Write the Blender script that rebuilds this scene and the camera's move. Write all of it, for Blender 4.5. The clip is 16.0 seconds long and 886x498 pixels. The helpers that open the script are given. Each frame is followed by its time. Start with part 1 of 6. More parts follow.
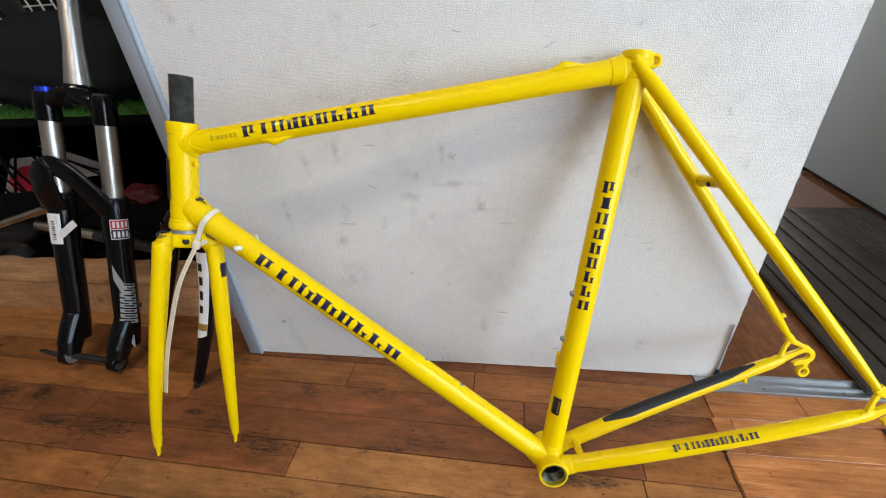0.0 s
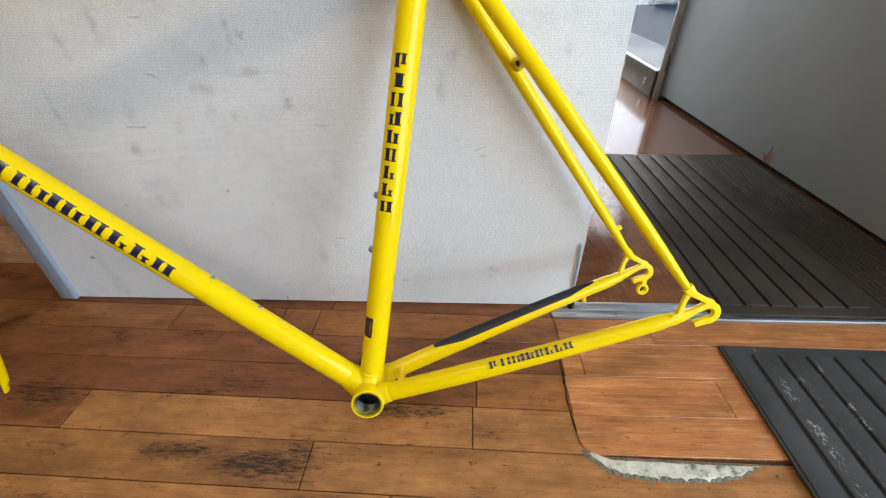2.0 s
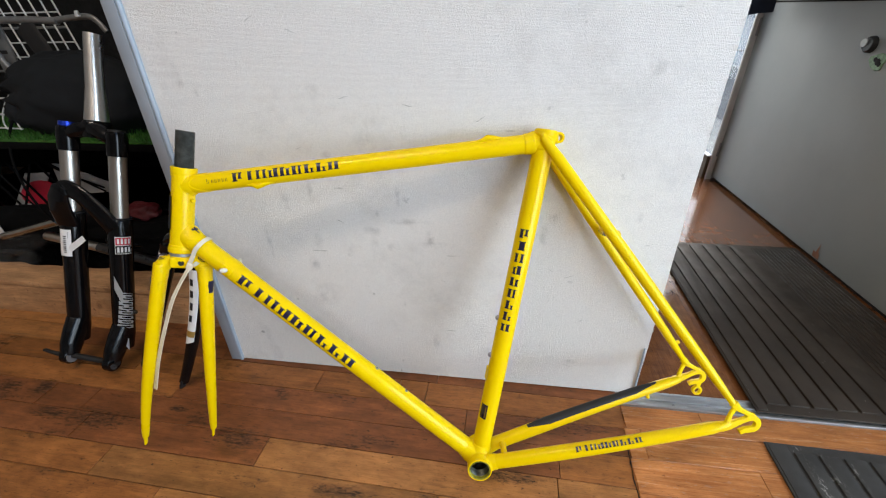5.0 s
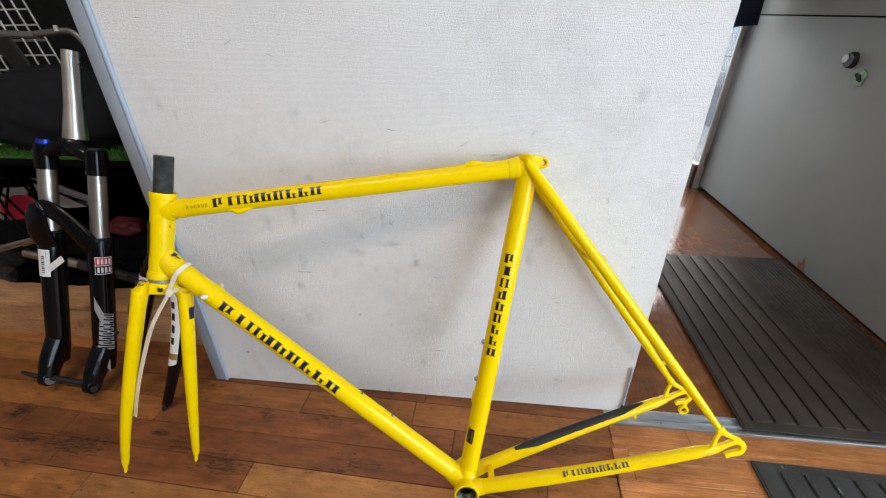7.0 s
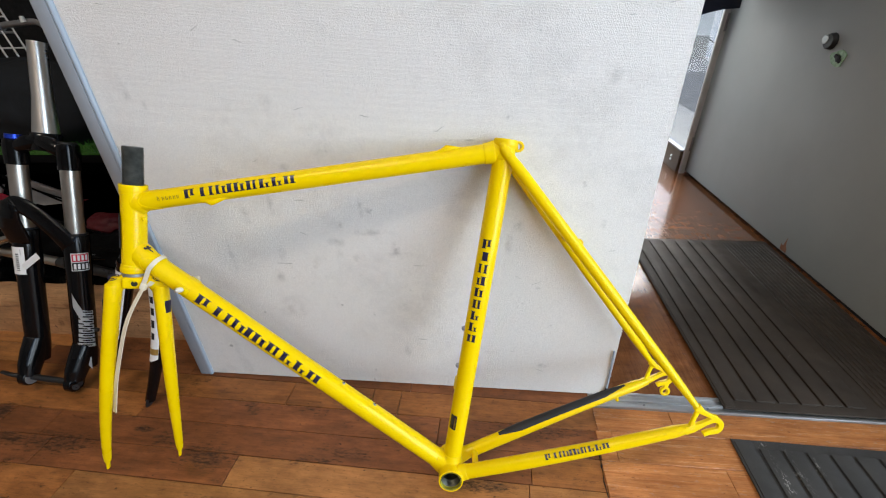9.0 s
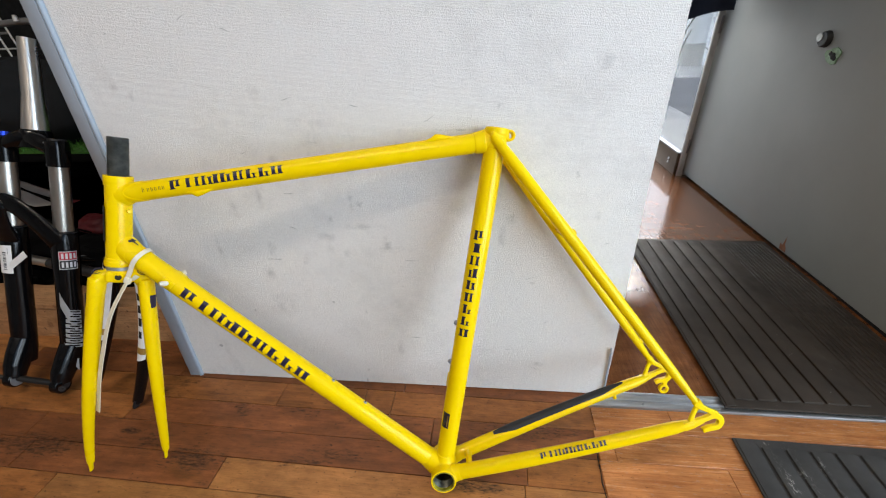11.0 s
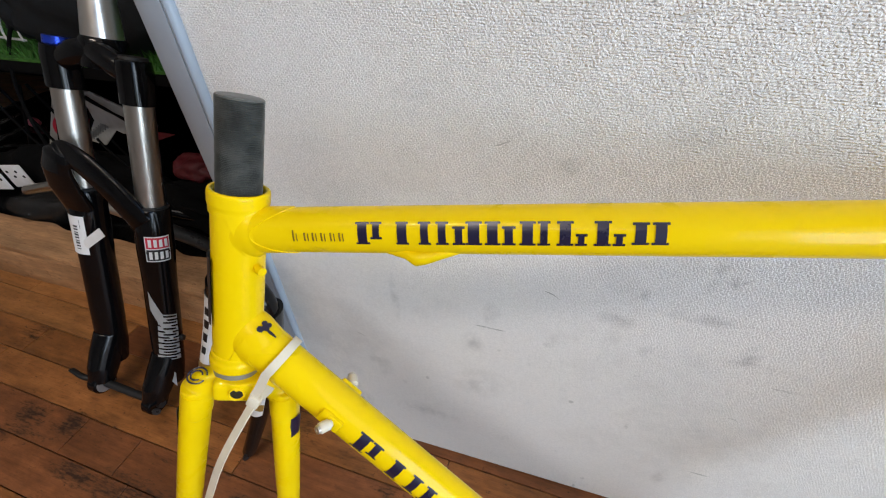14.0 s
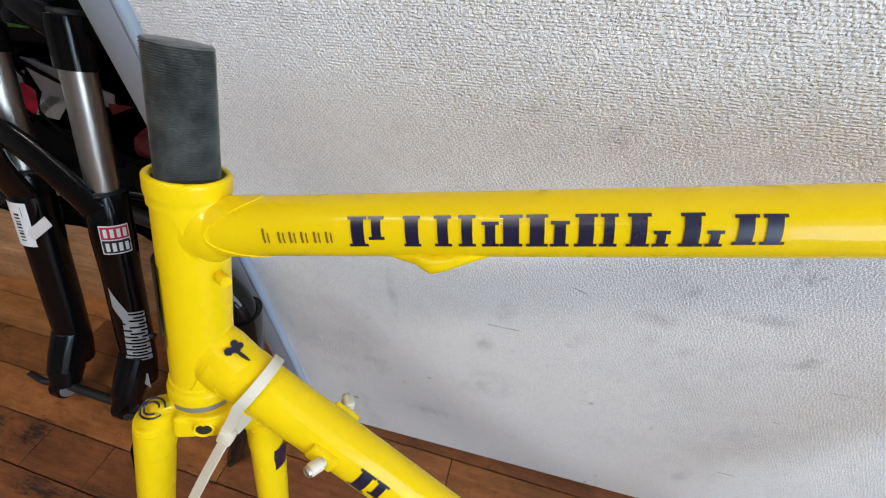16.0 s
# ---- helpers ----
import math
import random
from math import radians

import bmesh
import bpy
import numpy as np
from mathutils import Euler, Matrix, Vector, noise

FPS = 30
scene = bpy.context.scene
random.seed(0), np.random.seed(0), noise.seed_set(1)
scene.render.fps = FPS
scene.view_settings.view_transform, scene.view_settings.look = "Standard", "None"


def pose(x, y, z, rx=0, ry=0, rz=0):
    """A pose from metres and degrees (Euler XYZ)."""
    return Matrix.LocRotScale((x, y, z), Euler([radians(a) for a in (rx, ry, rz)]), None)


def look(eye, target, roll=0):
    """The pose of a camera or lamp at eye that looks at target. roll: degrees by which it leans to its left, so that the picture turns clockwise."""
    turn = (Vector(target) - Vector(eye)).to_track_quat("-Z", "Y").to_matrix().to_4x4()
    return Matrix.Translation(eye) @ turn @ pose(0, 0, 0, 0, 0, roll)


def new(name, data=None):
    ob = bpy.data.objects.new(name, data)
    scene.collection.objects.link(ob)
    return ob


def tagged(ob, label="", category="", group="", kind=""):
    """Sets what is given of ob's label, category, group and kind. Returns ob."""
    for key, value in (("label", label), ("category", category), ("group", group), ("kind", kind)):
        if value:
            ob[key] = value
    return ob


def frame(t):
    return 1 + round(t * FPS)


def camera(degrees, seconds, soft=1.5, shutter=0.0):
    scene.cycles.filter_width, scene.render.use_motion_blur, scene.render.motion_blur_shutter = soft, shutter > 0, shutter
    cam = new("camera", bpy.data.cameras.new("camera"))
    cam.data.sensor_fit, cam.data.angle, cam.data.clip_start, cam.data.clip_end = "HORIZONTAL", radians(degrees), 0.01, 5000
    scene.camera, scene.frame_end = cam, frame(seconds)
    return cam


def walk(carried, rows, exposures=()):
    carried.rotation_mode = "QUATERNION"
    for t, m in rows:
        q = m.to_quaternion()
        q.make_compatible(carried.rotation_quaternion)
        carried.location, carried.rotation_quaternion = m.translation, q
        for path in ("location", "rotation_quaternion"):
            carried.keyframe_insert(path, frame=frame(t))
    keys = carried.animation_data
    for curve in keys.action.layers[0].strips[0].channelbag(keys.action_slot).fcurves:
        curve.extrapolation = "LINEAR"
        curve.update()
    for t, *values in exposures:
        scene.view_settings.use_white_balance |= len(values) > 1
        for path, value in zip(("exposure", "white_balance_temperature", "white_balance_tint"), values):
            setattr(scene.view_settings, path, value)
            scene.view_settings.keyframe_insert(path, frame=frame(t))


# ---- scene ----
cam = camera(94.7, 16.0, soft=1.15)
PATH = [
    (0, (0.234, 0.211, 0.607), (-0.046, 1.872, -0.47), -4.2),
    (0.5, (0.253, 0.213, 0.589), (0.025, 1.86, -0.522), -3.7),
    (1, (0.299, 0.213, 0.554), (0.134, 1.859, -0.571), -2.9),
    (1.5, (0.372, 0.226, 0.514), (0.27, 1.868, -0.624), -1.6),
    (2, (0.415, 0.234, 0.481), (0.353, 1.861, -0.681), -0.5),
    (2.5, (0.415, 0.237, 0.448), (0.354, 1.856, -0.724), 0.1),
    (3, (0.391, 0.242, 0.433), (0.313, 1.849, -0.755), 0.2),
    (3.5, (0.39, 0.238, 0.477), (0.281, 1.843, -0.711), -0.2),
    (4, (0.384, 0.197, 0.563), (0.211, 1.827, -0.583), -1.2),
    (4.5, (0.357, 0.147, 0.637), (0.129, 1.822, -0.431), -1.6),
    (5, (0.319, 0.135, 0.685), (0.06, 1.838, -0.33), -1.5),
    (5.2, (0.313, 0.141, 0.694), (0.038, 1.85, -0.308), -1.6),
    (7.3, (0.338, 0.16, 0.711), (0.129, 1.874, -0.297), -1.3),
    (7.5, (0.356, 0.161, 0.707), (0.158, 1.876, -0.303), -1.4),
    (8, (0.371, 0.161, 0.704), (0.187, 1.871, -0.317), -1.6),
    (8.5, (0.358, 0.158, 0.699), (0.173, 1.865, -0.326), -1.7),
    (8.7, (0.352, 0.16, 0.702), (0.16, 1.857, -0.34), -1.9),
    (11, (0.365, 0.159, 0.673), (0.169, 1.88, -0.329), -2.2),
    (11.5, (0.367, 0.16, 0.663), (0.14, 1.877, -0.337), -2.4),
    (12, (0.332, 0.169, 0.662), (0.043, 1.867, -0.354), -2.7),
    (12.5, (0.265, 0.212, 0.65), (-0.089, 1.849, -0.443), -2.7),
    (13, (0.194, 0.301, 0.645), (-0.237, 1.865, -0.525), -2.8),
    (13.5, (0.107, 0.44, 0.634), (-0.362, 1.924, -0.622), -2.5),
    (14, (0.032, 0.499, 0.62), (-0.435, 1.935, -0.691), -1.7),
    (14.5, (-0.005, 0.528, 0.599), (-0.451, 1.942, -0.742), -1.1),
    (15, (-0.022, 0.536, 0.588), (-0.441, 1.941, -0.772), -1.0),
    (15.5, (-0.017, 0.539, 0.586), (-0.417, 1.935, -0.789), -1.1),
    (16, (0.002, 0.543, 0.591), (-0.381, 1.918, -0.81), -1.1),
]
walk(cam, [(t, look(eye, target, roll)) for t, eye, target, roll in PATH], [(0, 1.46, 6540, 9), (1.5, 1.46, 6420, 8), (3.5, 1.46, 6420, 8), (5, 1.46, 6560, 9), (8, 1.46, 6580, 9), (12.5, 1.45, 6560, 9), (14, 1.45, 6450, 10), (15, 1.50, 6250, 10), (16, 1.50, 6200, 10)])

# ---- light ----
world = bpy.data.worlds.new("daylight")
scene.world = world
world.use_nodes = True
wn = world.node_tree.nodes
sky = wn.new("ShaderNodeTexSky")
sky.sky_type, sky.sun_disc = "NISHITA", False
sky.sun_elevation, sky.sun_rotation = radians(40), radians(14)
world.node_tree.links.new(sky.outputs[0], wn["Background"].inputs[0])
wn["Background"].inputs[1].default_value = 0.15


def lamp(name, kind, m, energy, colour=(1, 1, 1), size=(1, 1), angle=0.0):
    data = bpy.data.lights.new(name, kind)
    data.energy, data.color = energy, colour
    if kind == "AREA":
        data.shape, data.size, data.size_y = "RECTANGLE", size[0], size[1]
    if kind == "SUN":
        data.angle = angle
    ob = new(name, data)
    ob.matrix_world = m
    return ob


lamp("sun", "SUN", look((2, 8, 7), (0, 0, 0)), 1.3, (1.0, 0.97, 0.93), angle=radians(20))
# daylight through the open shop front beside the entrance
lamp("shop_front_daylight", "AREA", look((1.61, -0.32, 0.72), (-1.0, 0.05, 0.45)), 16.3, (0.74, 0.87, 1.0), (1.5, 1.35))
# daylight from the far end of the entrance
lamp("entrance_daylight", "AREA", look((0.75, 3.36, 0.80), (0.75, 0, 0.75)), 10.5, (0.92, 0.97, 1.0), (1.0, 1.15))
# fluorescent tubes under the ceiling
lamp("ceiling_tube_light", "AREA", look((-0.50, -0.50, 2.42), (-0.50, -0.50, 0)), 9.1, (1.0, 0.88, 0.73), (1.25, 0.12))
lamp("ceiling_tube_light", "AREA", look((0.35, -1.5, 2.42), (0.35, -1.5, 0)), 3.3, (1.0, 0.88, 0.75), (1.25, 0.25))

# ---- materials ----


class Mat:
    """A node material under construction."""

    def __init__(self, name, rough=0.5, metal=0.0, colour=(0.5, 0.5, 0.5)):
        self.m = bpy.data.materials.new(name)
        self.m.use_nodes = True
        self.t = self.m.node_tree
        self.b = self.t.nodes["Principled BSDF"]
        self.b.inputs["Base Color"].default_value = (*colour, 1)
        self.b.inputs["Roughness"].default_value = rough
        self.b.inputs["Metallic"].default_value = metal

    def n(self, kind, **kw):
        node = self.t.nodes.new("ShaderNode" + kind)
        for k, v in kw.items():
            node.inputs[k].default_value = v
        return node

    def l(self, a, b):
        self.t.links.new(a, b)

    def coords(self, scale=(1, 1, 1), space="Object", rot=(0, 0, 0), shift=None):
        c = self.n("TexCoord")
        mp = self.n("Mapping")
        mp.inputs["Scale"].default_value = scale
        mp.inputs["Rotation"].default_value = rot
        src = c.outputs[space]
        if shift is not None:
            add = self.n("VectorMath")
            self.l(src, add.inputs[0])
            self.l(shift, add.inputs[1])
            src = add.outputs[0]
        self.l(src, mp.inputs["Vector"])
        return mp.outputs[0]

    def noise(self, vec, scale, detail=6.0, rough=0.6, distort=0.0):
        nd = self.n("TexNoise", Scale=scale, Detail=detail, Roughness=rough, Distortion=distort)
        self.l(vec, nd.inputs["Vector"])
        return nd.outputs["Fac"]

    def ramp(self, fac, stops):
        r = self.n("ValToRGB")
        e = r.color_ramp.elements
        while len(e) < len(stops):
            e.new(0.5)
        for el, (p, c) in zip(e, stops):
            el.position = p
            el.color = (*c, 1) if len(c) == 3 else c
        self.l(fac, r.inputs[0])
        return r.outputs[0]

    def grey(self, fac, a, b, lo=0.0, hi=1.0):
        r = self.n("MapRange")
        r.inputs["From Min"].default_value, r.inputs["From Max"].default_value = a, b
        r.inputs["To Min"].default_value, r.inputs["To Max"].default_value = lo, hi
        self.l(fac, r.inputs["Value"])
        return r.outputs[0]

    def mix(self, fac, a, b, mode="MIX"):
        x = self.n("Mix")
        x.data_type, x.blend_type = "RGBA", mode
        for sock, v in ((x.inputs[0], fac), (x.inputs[6], a), (x.inputs[7], b)):
            if isinstance(v, (int, float)):
                sock.default_value = v
            elif isinstance(v, tuple):
                sock.default_value = (*v, 1)
            else:
                self.l(v, sock)
        return x.outputs[2]

    def math(self, op, a, b=0.0):
        x = self.n("Math")
        x.operation = op
        for sock, v in ((x.inputs[0], a), (x.inputs[1], b)):
            if isinstance(v, (int, float)):
                sock.default_value = v
            else:
                self.l(v, sock)
        return x.outputs[0]

    def colour(self, sock):
        self.l(sock, self.b.inputs["Base Color"])
        return self

    def rough(self, sock):
        self.l(sock, self.b.inputs["Roughness"])
        return self

    def bump(self, height, strength=0.3, dist=0.001):
        bp = self.n("Bump", Strength=strength, Distance=dist)
        self.l(height, bp.inputs["Height"])
        self.l(bp.outputs[0], self.b.inputs["Normal"])
        return self


def plain(name, colour, rough=0.5, metal=0.0, vary=0.12, scale=60.0, bump=0.0):
    """A paint, plastic, rubber or metal with faint mottling and uneven gloss."""
    k = Mat(name, rough, metal, colour)
    v = k.coords()
    f = k.noise(v, scale)
    lo = tuple(c * (1 - vary) for c in colour)
    hi = tuple(min(1, c * (1 + vary)) for c in colour)
    k.colour(k.ramp(f, [(0.3, lo), (0.7, hi)]))
    k.rough(k.grey(k.noise(v, scale * 0.3), 0.3, 0.7, max(0.02, rough * 0.8), min(1, rough * 1.25)))
    if bump:
        k.bump(k.noise(v, scale * 8), bump, 0.0005)
    return k.m


def yellow_paint():
    k = Mat("yellow_gloss_paint", 0.3)
    v = k.coords()
    f = k.noise(v, 14, 3)
    k.colour(k.ramp(f, [(0.3, (0.800, 0.547, 0.001)), (0.7, (0.840, 0.590, 0.002))]))
    k.rough(k.grey(k.noise(v, 40), 0.3, 0.7, 0.24, 0.34))
    k.b.inputs["Specular IOR Level"].default_value = 0.04
    k.b.inputs["Coat Weight"].default_value = 0.34
    k.b.inputs["Coat Roughness"].default_value = 0.035
    k.bump(k.noise(v, 260, 2), 0.02, 0.0004)
    return k.m


# marks on the wallpaper: place along the wall, height, half length, half height, weight
SMUDGES = [(0.114, 0.382, 0.005, 0.010, 0.6), (0.204, 0.340, 0.010, 0.016, 0.55), (0.215, 0.328, 0.040, 0.008, 0.40), (0.152, 0.418, 0.005, 0.026, 0.38), (0.409, 0.388, 0.011, 0.011, 0.65), (0.395, 0.355, 0.008, 0.026, 0.40),
           (0.540, 0.397, 0.005, 0.010, 0.6), (-0.020, 0.275, 0.014, 0.018, 0.38), (0.000, 0.420, 0.007, 0.024, 0.40), (-0.050, 0.400, 0.010, 0.024, 0.32), (-0.178, 0.595, 0.008, 0.008, 0.50), (-0.158, 0.580, 0.007, 0.010, 0.42),
           (0.035, 0.585, 0.012, 0.016, 0.35), (0.100, 0.350, 0.020, 0.012, 0.42), (0.165, 0.371, 0.050, 0.008, 0.40), (0.476, 0.077, 0.014, 0.008, 0.45), (0.039, 0.483, 0.012, 0.012, 0.35), (0.516, 0.614, 0.014, 0.016, 0.35)]
BLOTCHES = [(-0.003, 0.324, 0.010, 0.022, 0.42), (-0.100, 0.320, 0.006, 0.038, 0.38), (0.131, 0.319, 0.009, 0.010, 0.38), (-0.014, 0.200, 0.038, 0.032, 0.30), (-0.079, 0.104, 0.049, 0.020, 0.32), (0.208, 0.104, 0.010, 0.023, 0.38),
            (0.207, 0.212, 0.014, 0.015, 0.28), (0.103, 0.327, 0.010, 0.014, 0.28), (-0.133, 0.194, 0.021, 0.033, 0.32)]
DASHES = [(-0.004, 0.304, 0.0165, 0.0011, 0.9), (0.244, 0.307, 0.013, 0.0016, 0.5), (0.052, 0.429, 0.010, 0.0014, 0.8), (0.134, 0.039, 0.003, 0.004, 0.9), (0.333, 0.052, 0.014, 0.003, 0.5), (0.238, 0.133, 0.013, 0.0014, 0.5),
          (-0.072, 0.186, 0.0028, 0.003, 0.7), (0.053, 0.298, 0.006, 0.004, 0.4), (0.317, 0.528, 0.045, 0.0020, 0.4), (0.450, 0.267, 0.006, 0.003, 0.45), (0.089, 0.212, 0.003, 0.003, 0.6), (0.044, 0.243, 0.003, 0.002, 0.5), (-0.174, 0.089, 0.005, 0.004, 0.7), (0.128, 0.009, 0.002, 0.005, 0.9), (-0.103, 0.164, 0.003, 0.004, 0.6)]


def wall_paper():
    """Off-white woven vinyl wallpaper with scuffs and grey smears."""
    k = Mat("woven_wallpaper", 0.7)
    k.b.inputs["Specular IOR Level"].default_value = 0.35
    v = k.coords()
    sep = k.n("SeparateXYZ")
    k.l(v, sep.inputs[0])
    # irregular plain weave: short level threads 1.6 mm high over upright ones, more ragged than regular
    w1 = k.math("SUBTRACT", k.noise(k.coords((160, 160, 260)), 1.0, 4, 0.65), 0.5)
    zr = k.math("ADD", k.math("DIVIDE", sep.outputs[2], 0.00158), k.math("MULTIPLY", w1, 1.75))
    xr = k.math("ADD", k.math("DIVIDE", sep.outputs[0], 0.0027), k.math("MULTIPLY", w1, 2.0))
    across = k.math("ABSOLUTE", k.math("SINE", k.math("MULTIPLY", zr, math.pi)))
    row = k.math("MULTIPLY", k.math("FLOOR", zr), 2.35)
    along = k.math("SINE", k.math("ADD", k.math("MULTIPLY", xr, 2 * math.pi), row))
    weft = k.math("MULTIPLY", k.math("POWER", across, 0.8), k.grey(along, -0.95, 0.35, 0.35, 1.0))
    level = k.grey(k.noise(k.coords((330, 330, 840)), 1.0, 2, 0.5), 0.34, 0.62, 0, 1)
    upright = k.grey(k.noise(k.coords((840, 840, 360)), 1.0, 2, 0.5), 0.42, 0.68, 0, 1)
    weave = k.math("ADD", k.math("MULTIPLY", k.math("MAXIMUM", level, upright), 0.76), k.math("MULTIPLY", weft, 0.70))
    dents = k.noise(k.coords((26, 26, 26)), 1.0, 5, 0.6)
    big = k.noise(v, 2.2, 4)
    smear = k.noise(k.coords((4.5, 4.5, 5), rot=(0, 0.6, 0)), 1.0, 9, 0.74)
    low = k.noise(k.coords((11, 11, 6), rot=(0, 0.5, 0)), 1.0, 7, 0.7)
    speck = k.noise(k.coords((30, 30, 26), rot=(0, 0.4, 0)), 1.0, 5, 0.7)
    c = k.ramp(big, [(0.3, (0.895, 0.875, 0.85)), (0.7, (0.925, 0.91, 0.895))])
    c = k.mix(k.grey(smear, 0.52, 0.74, 0, 0.34), c, (0.475, 0.46, 0.445))
    c = k.mix(k.grey(low, 0.60, 0.74, 0, 0.26), c, (0.40, 0.39, 0.38))
    c = k.mix(k.grey(speck, 0.68, 0.74, 0, 0.40), c, (0.36, 0.355, 0.35))
    ragged = k.noise(k.coords((60, 60, 60)), 1.0, 5, 0.7)
    for spots, edge in ((SMUDGES, (0.15, 1.0)), (BLOTCHES, (0.1, 1.0)), (DASHES, (0.7, 1.0))):
        for x, z, rx, rz, amount in spots:
            mp = k.n("Mapping")
            mp.inputs["Location"].default_value = (-x / rx, 0, -z / rz)
            mp.inputs["Scale"].default_value = (1 / rx, 0, 1 / rz)
            k.l(v, mp.inputs["Vector"])
            ln = k.n("VectorMath")
            ln.operation = "LENGTH"
            k.l(mp.outputs[0], ln.inputs[0])
            fall = k.grey(ln.outputs["Value"], edge[0], edge[1], amount, 0)
            c = k.mix(k.math("MULTIPLY", fall, k.grey(ragged, 0.40, 0.62, 0.05, 1.0)), c, (0.27, 0.265, 0.26))
    # shade of the weave's hollows painted in, so relief shows in flat light
    c = k.mix(k.grey(weave, 0.30, 1.05, 0.16, 0), c, (0.37, 0.365, 0.36))
    grit = k.noise(v, 620, 2, 0.6)
    c = k.mix(k.grey(grit, 0.36, 0.62, 0.14, 0), c, (0.44, 0.44, 0.45))
    k.colour(c)
    k.bump(k.math("ADD", weave, k.math("MULTIPLY", dents, 2.0)), 1.0, 0.00085)
    return k.m


def wood(name, dark, light, stain, along="X", stain_from=0.52, gloss=(0.3, 0.5), tone=(0.82, 1.14), scuffs=(), streak=1.0):
    """Varnished boards: grain, a tone for each board, scratched dark wear and small pits. scuffs: worn spots (x, y, half length, half width, weight); streak: how plainly the grain lines show."""
    k = Mat(name, 0.4)
    info = k.n("ObjectInfo")
    big = k.n("VectorMath")
    big.operation = "SCALE"
    cx = k.n("CombineXYZ")
    k.l(info.outputs["Random"], cx.inputs[0])
    k.l(info.outputs["Random"], cx.inputs[1])
    k.l(cx.outputs[0], big.inputs[0])
    big.inputs["Scale"].default_value = 37.0
    sh = big.outputs[0]
    k.b.inputs["Specular IOR Level"].default_value = 0.36
    sc = (6, 130, 60) if along == "X" else (130, 6, 60)
    grain = k.noise(k.coords(sc, "Object", shift=sh), 1.0, 9, 0.68, 0.7)
    fine = k.noise(k.coords(tuple(c * 5 for c in sc), "Object", shift=sh), 1.0, 4, 0.65)
    blotch = k.noise(k.coords((9, 26, 10), "Object", shift=sh), 1.0, 8, 0.68)
    c = k.ramp(grain, [(0.47 - 0.15 * streak, dark), (0.47 + 0.15 * streak, light)]) if streak >= 1 else k.mix(k.math("ADD", k.math("MULTIPLY", k.grey(grain, 0.32, 0.62), streak), k.math("MULTIPLY", k.grey(k.noise(k.coords((26, 60, 30), "Object", shift=sh), 1.0, 6, 0.66), 0.34, 0.64), 1 - streak)), dark, light)
    t = k.math("MULTIPLY", k.grey(info.outputs["Random"], 0, 1, tone[0], tone[1]), k.grey(blotch, 0.32, 0.68, 0.60, 1.32))
    cb = k.n("CombineColor")
    for i in range(3):
        k.l(t, cb.inputs[i])
    c = k.mix(1.0, c, cb.outputs[0], "MULTIPLY")
    pos = k.n("NewGeometry").outputs["Position"]

    def world_noise(scale, detail, rough):
        mp = k.n("Mapping")
        mp.inputs["Scale"].default_value = scale
        k.l(pos, mp.inputs["Vector"])
        return k.noise(mp.outputs[0], 1.0, detail, rough)

    st = world_noise((6, 14, 6), 6, 0.62)
    sp = world_noise((34, 190, 34), 7, 0.74)
    sp2 = world_noise((90, 260, 90), 4, 0.7)
    mask = k.grey(st, stain_from, stain_from + 0.16, 0, 1)
    for x, y, rx, ry, amount in scuffs:
        mp = k.n("Mapping")
        mp.inputs["Location"].default_value = (-x / rx, -y / ry, 0)
        mp.inputs["Scale"].default_value = (1 / rx, 1 / ry, 0)
        k.l(pos, mp.inputs["Vector"])
        ln = k.n("VectorMath")
        ln.operation = "LENGTH"
        k.l(mp.outputs[0], ln.inputs[0])
        mask = k.math("MAXIMUM", mask, k.grey(ln.outputs["Value"], 0.35, 1.15, amount, 0))
    level = k.math("ADD", k.math("MULTIPLY", mask, 0.155), k.math("ADD", k.math("MULTIPLY", sp, 0.55), k.math("MULTIPLY", sp2, 0.45)))
    worn = k.grey(level, 0.555, 0.69, 0, 0.95)
    scratch = world_noise((9, 430, 9), 4, 0.7)
    c = k.mix(k.grey(k.math("ADD", scratch, k.math("MULTIPLY", mask, 0.06)), 0.60, 0.68, 0, 0.62 * streak), c, stain)
    haze = k.math("MULTIPLY", mask, k.grey(blotch, 0.35, 0.6, 0.15, 0.45))
    c = k.mix(haze, c, stain)
    c = k.mix(k.grey(fine, 0.52, 0.68, 0, 0.6 * streak), c, tuple(v * 0.5 for v in dark))
    c = k.mix(worn, c, stain)
    pit = k.noise(k.coords((75, 120, 60), "Object", shift=sh), 1.0, 5, 0.72)
    nick = k.noise(k.coords((260, 420, 60), "Object", shift=sh), 1.0, 2, 0.5)
    c = k.mix(k.grey(pit, 0.632, 0.668, 0, 0.85), c, stain)
    c = k.mix(k.grey(nick, 0.69, 0.73, 0, 0.6), c, stain)
    k.colour(c)
    k.rough(k.math("ADD", k.grey(grain, 0.3, 0.7, gloss[0], gloss[1]), k.math("MULTIPLY", worn, 0.25)))
    k.bump(k.math("SUBTRACT", k.math("MULTIPLY", fine, 0.4), worn), 0.3, 0.0006)
    return k.m


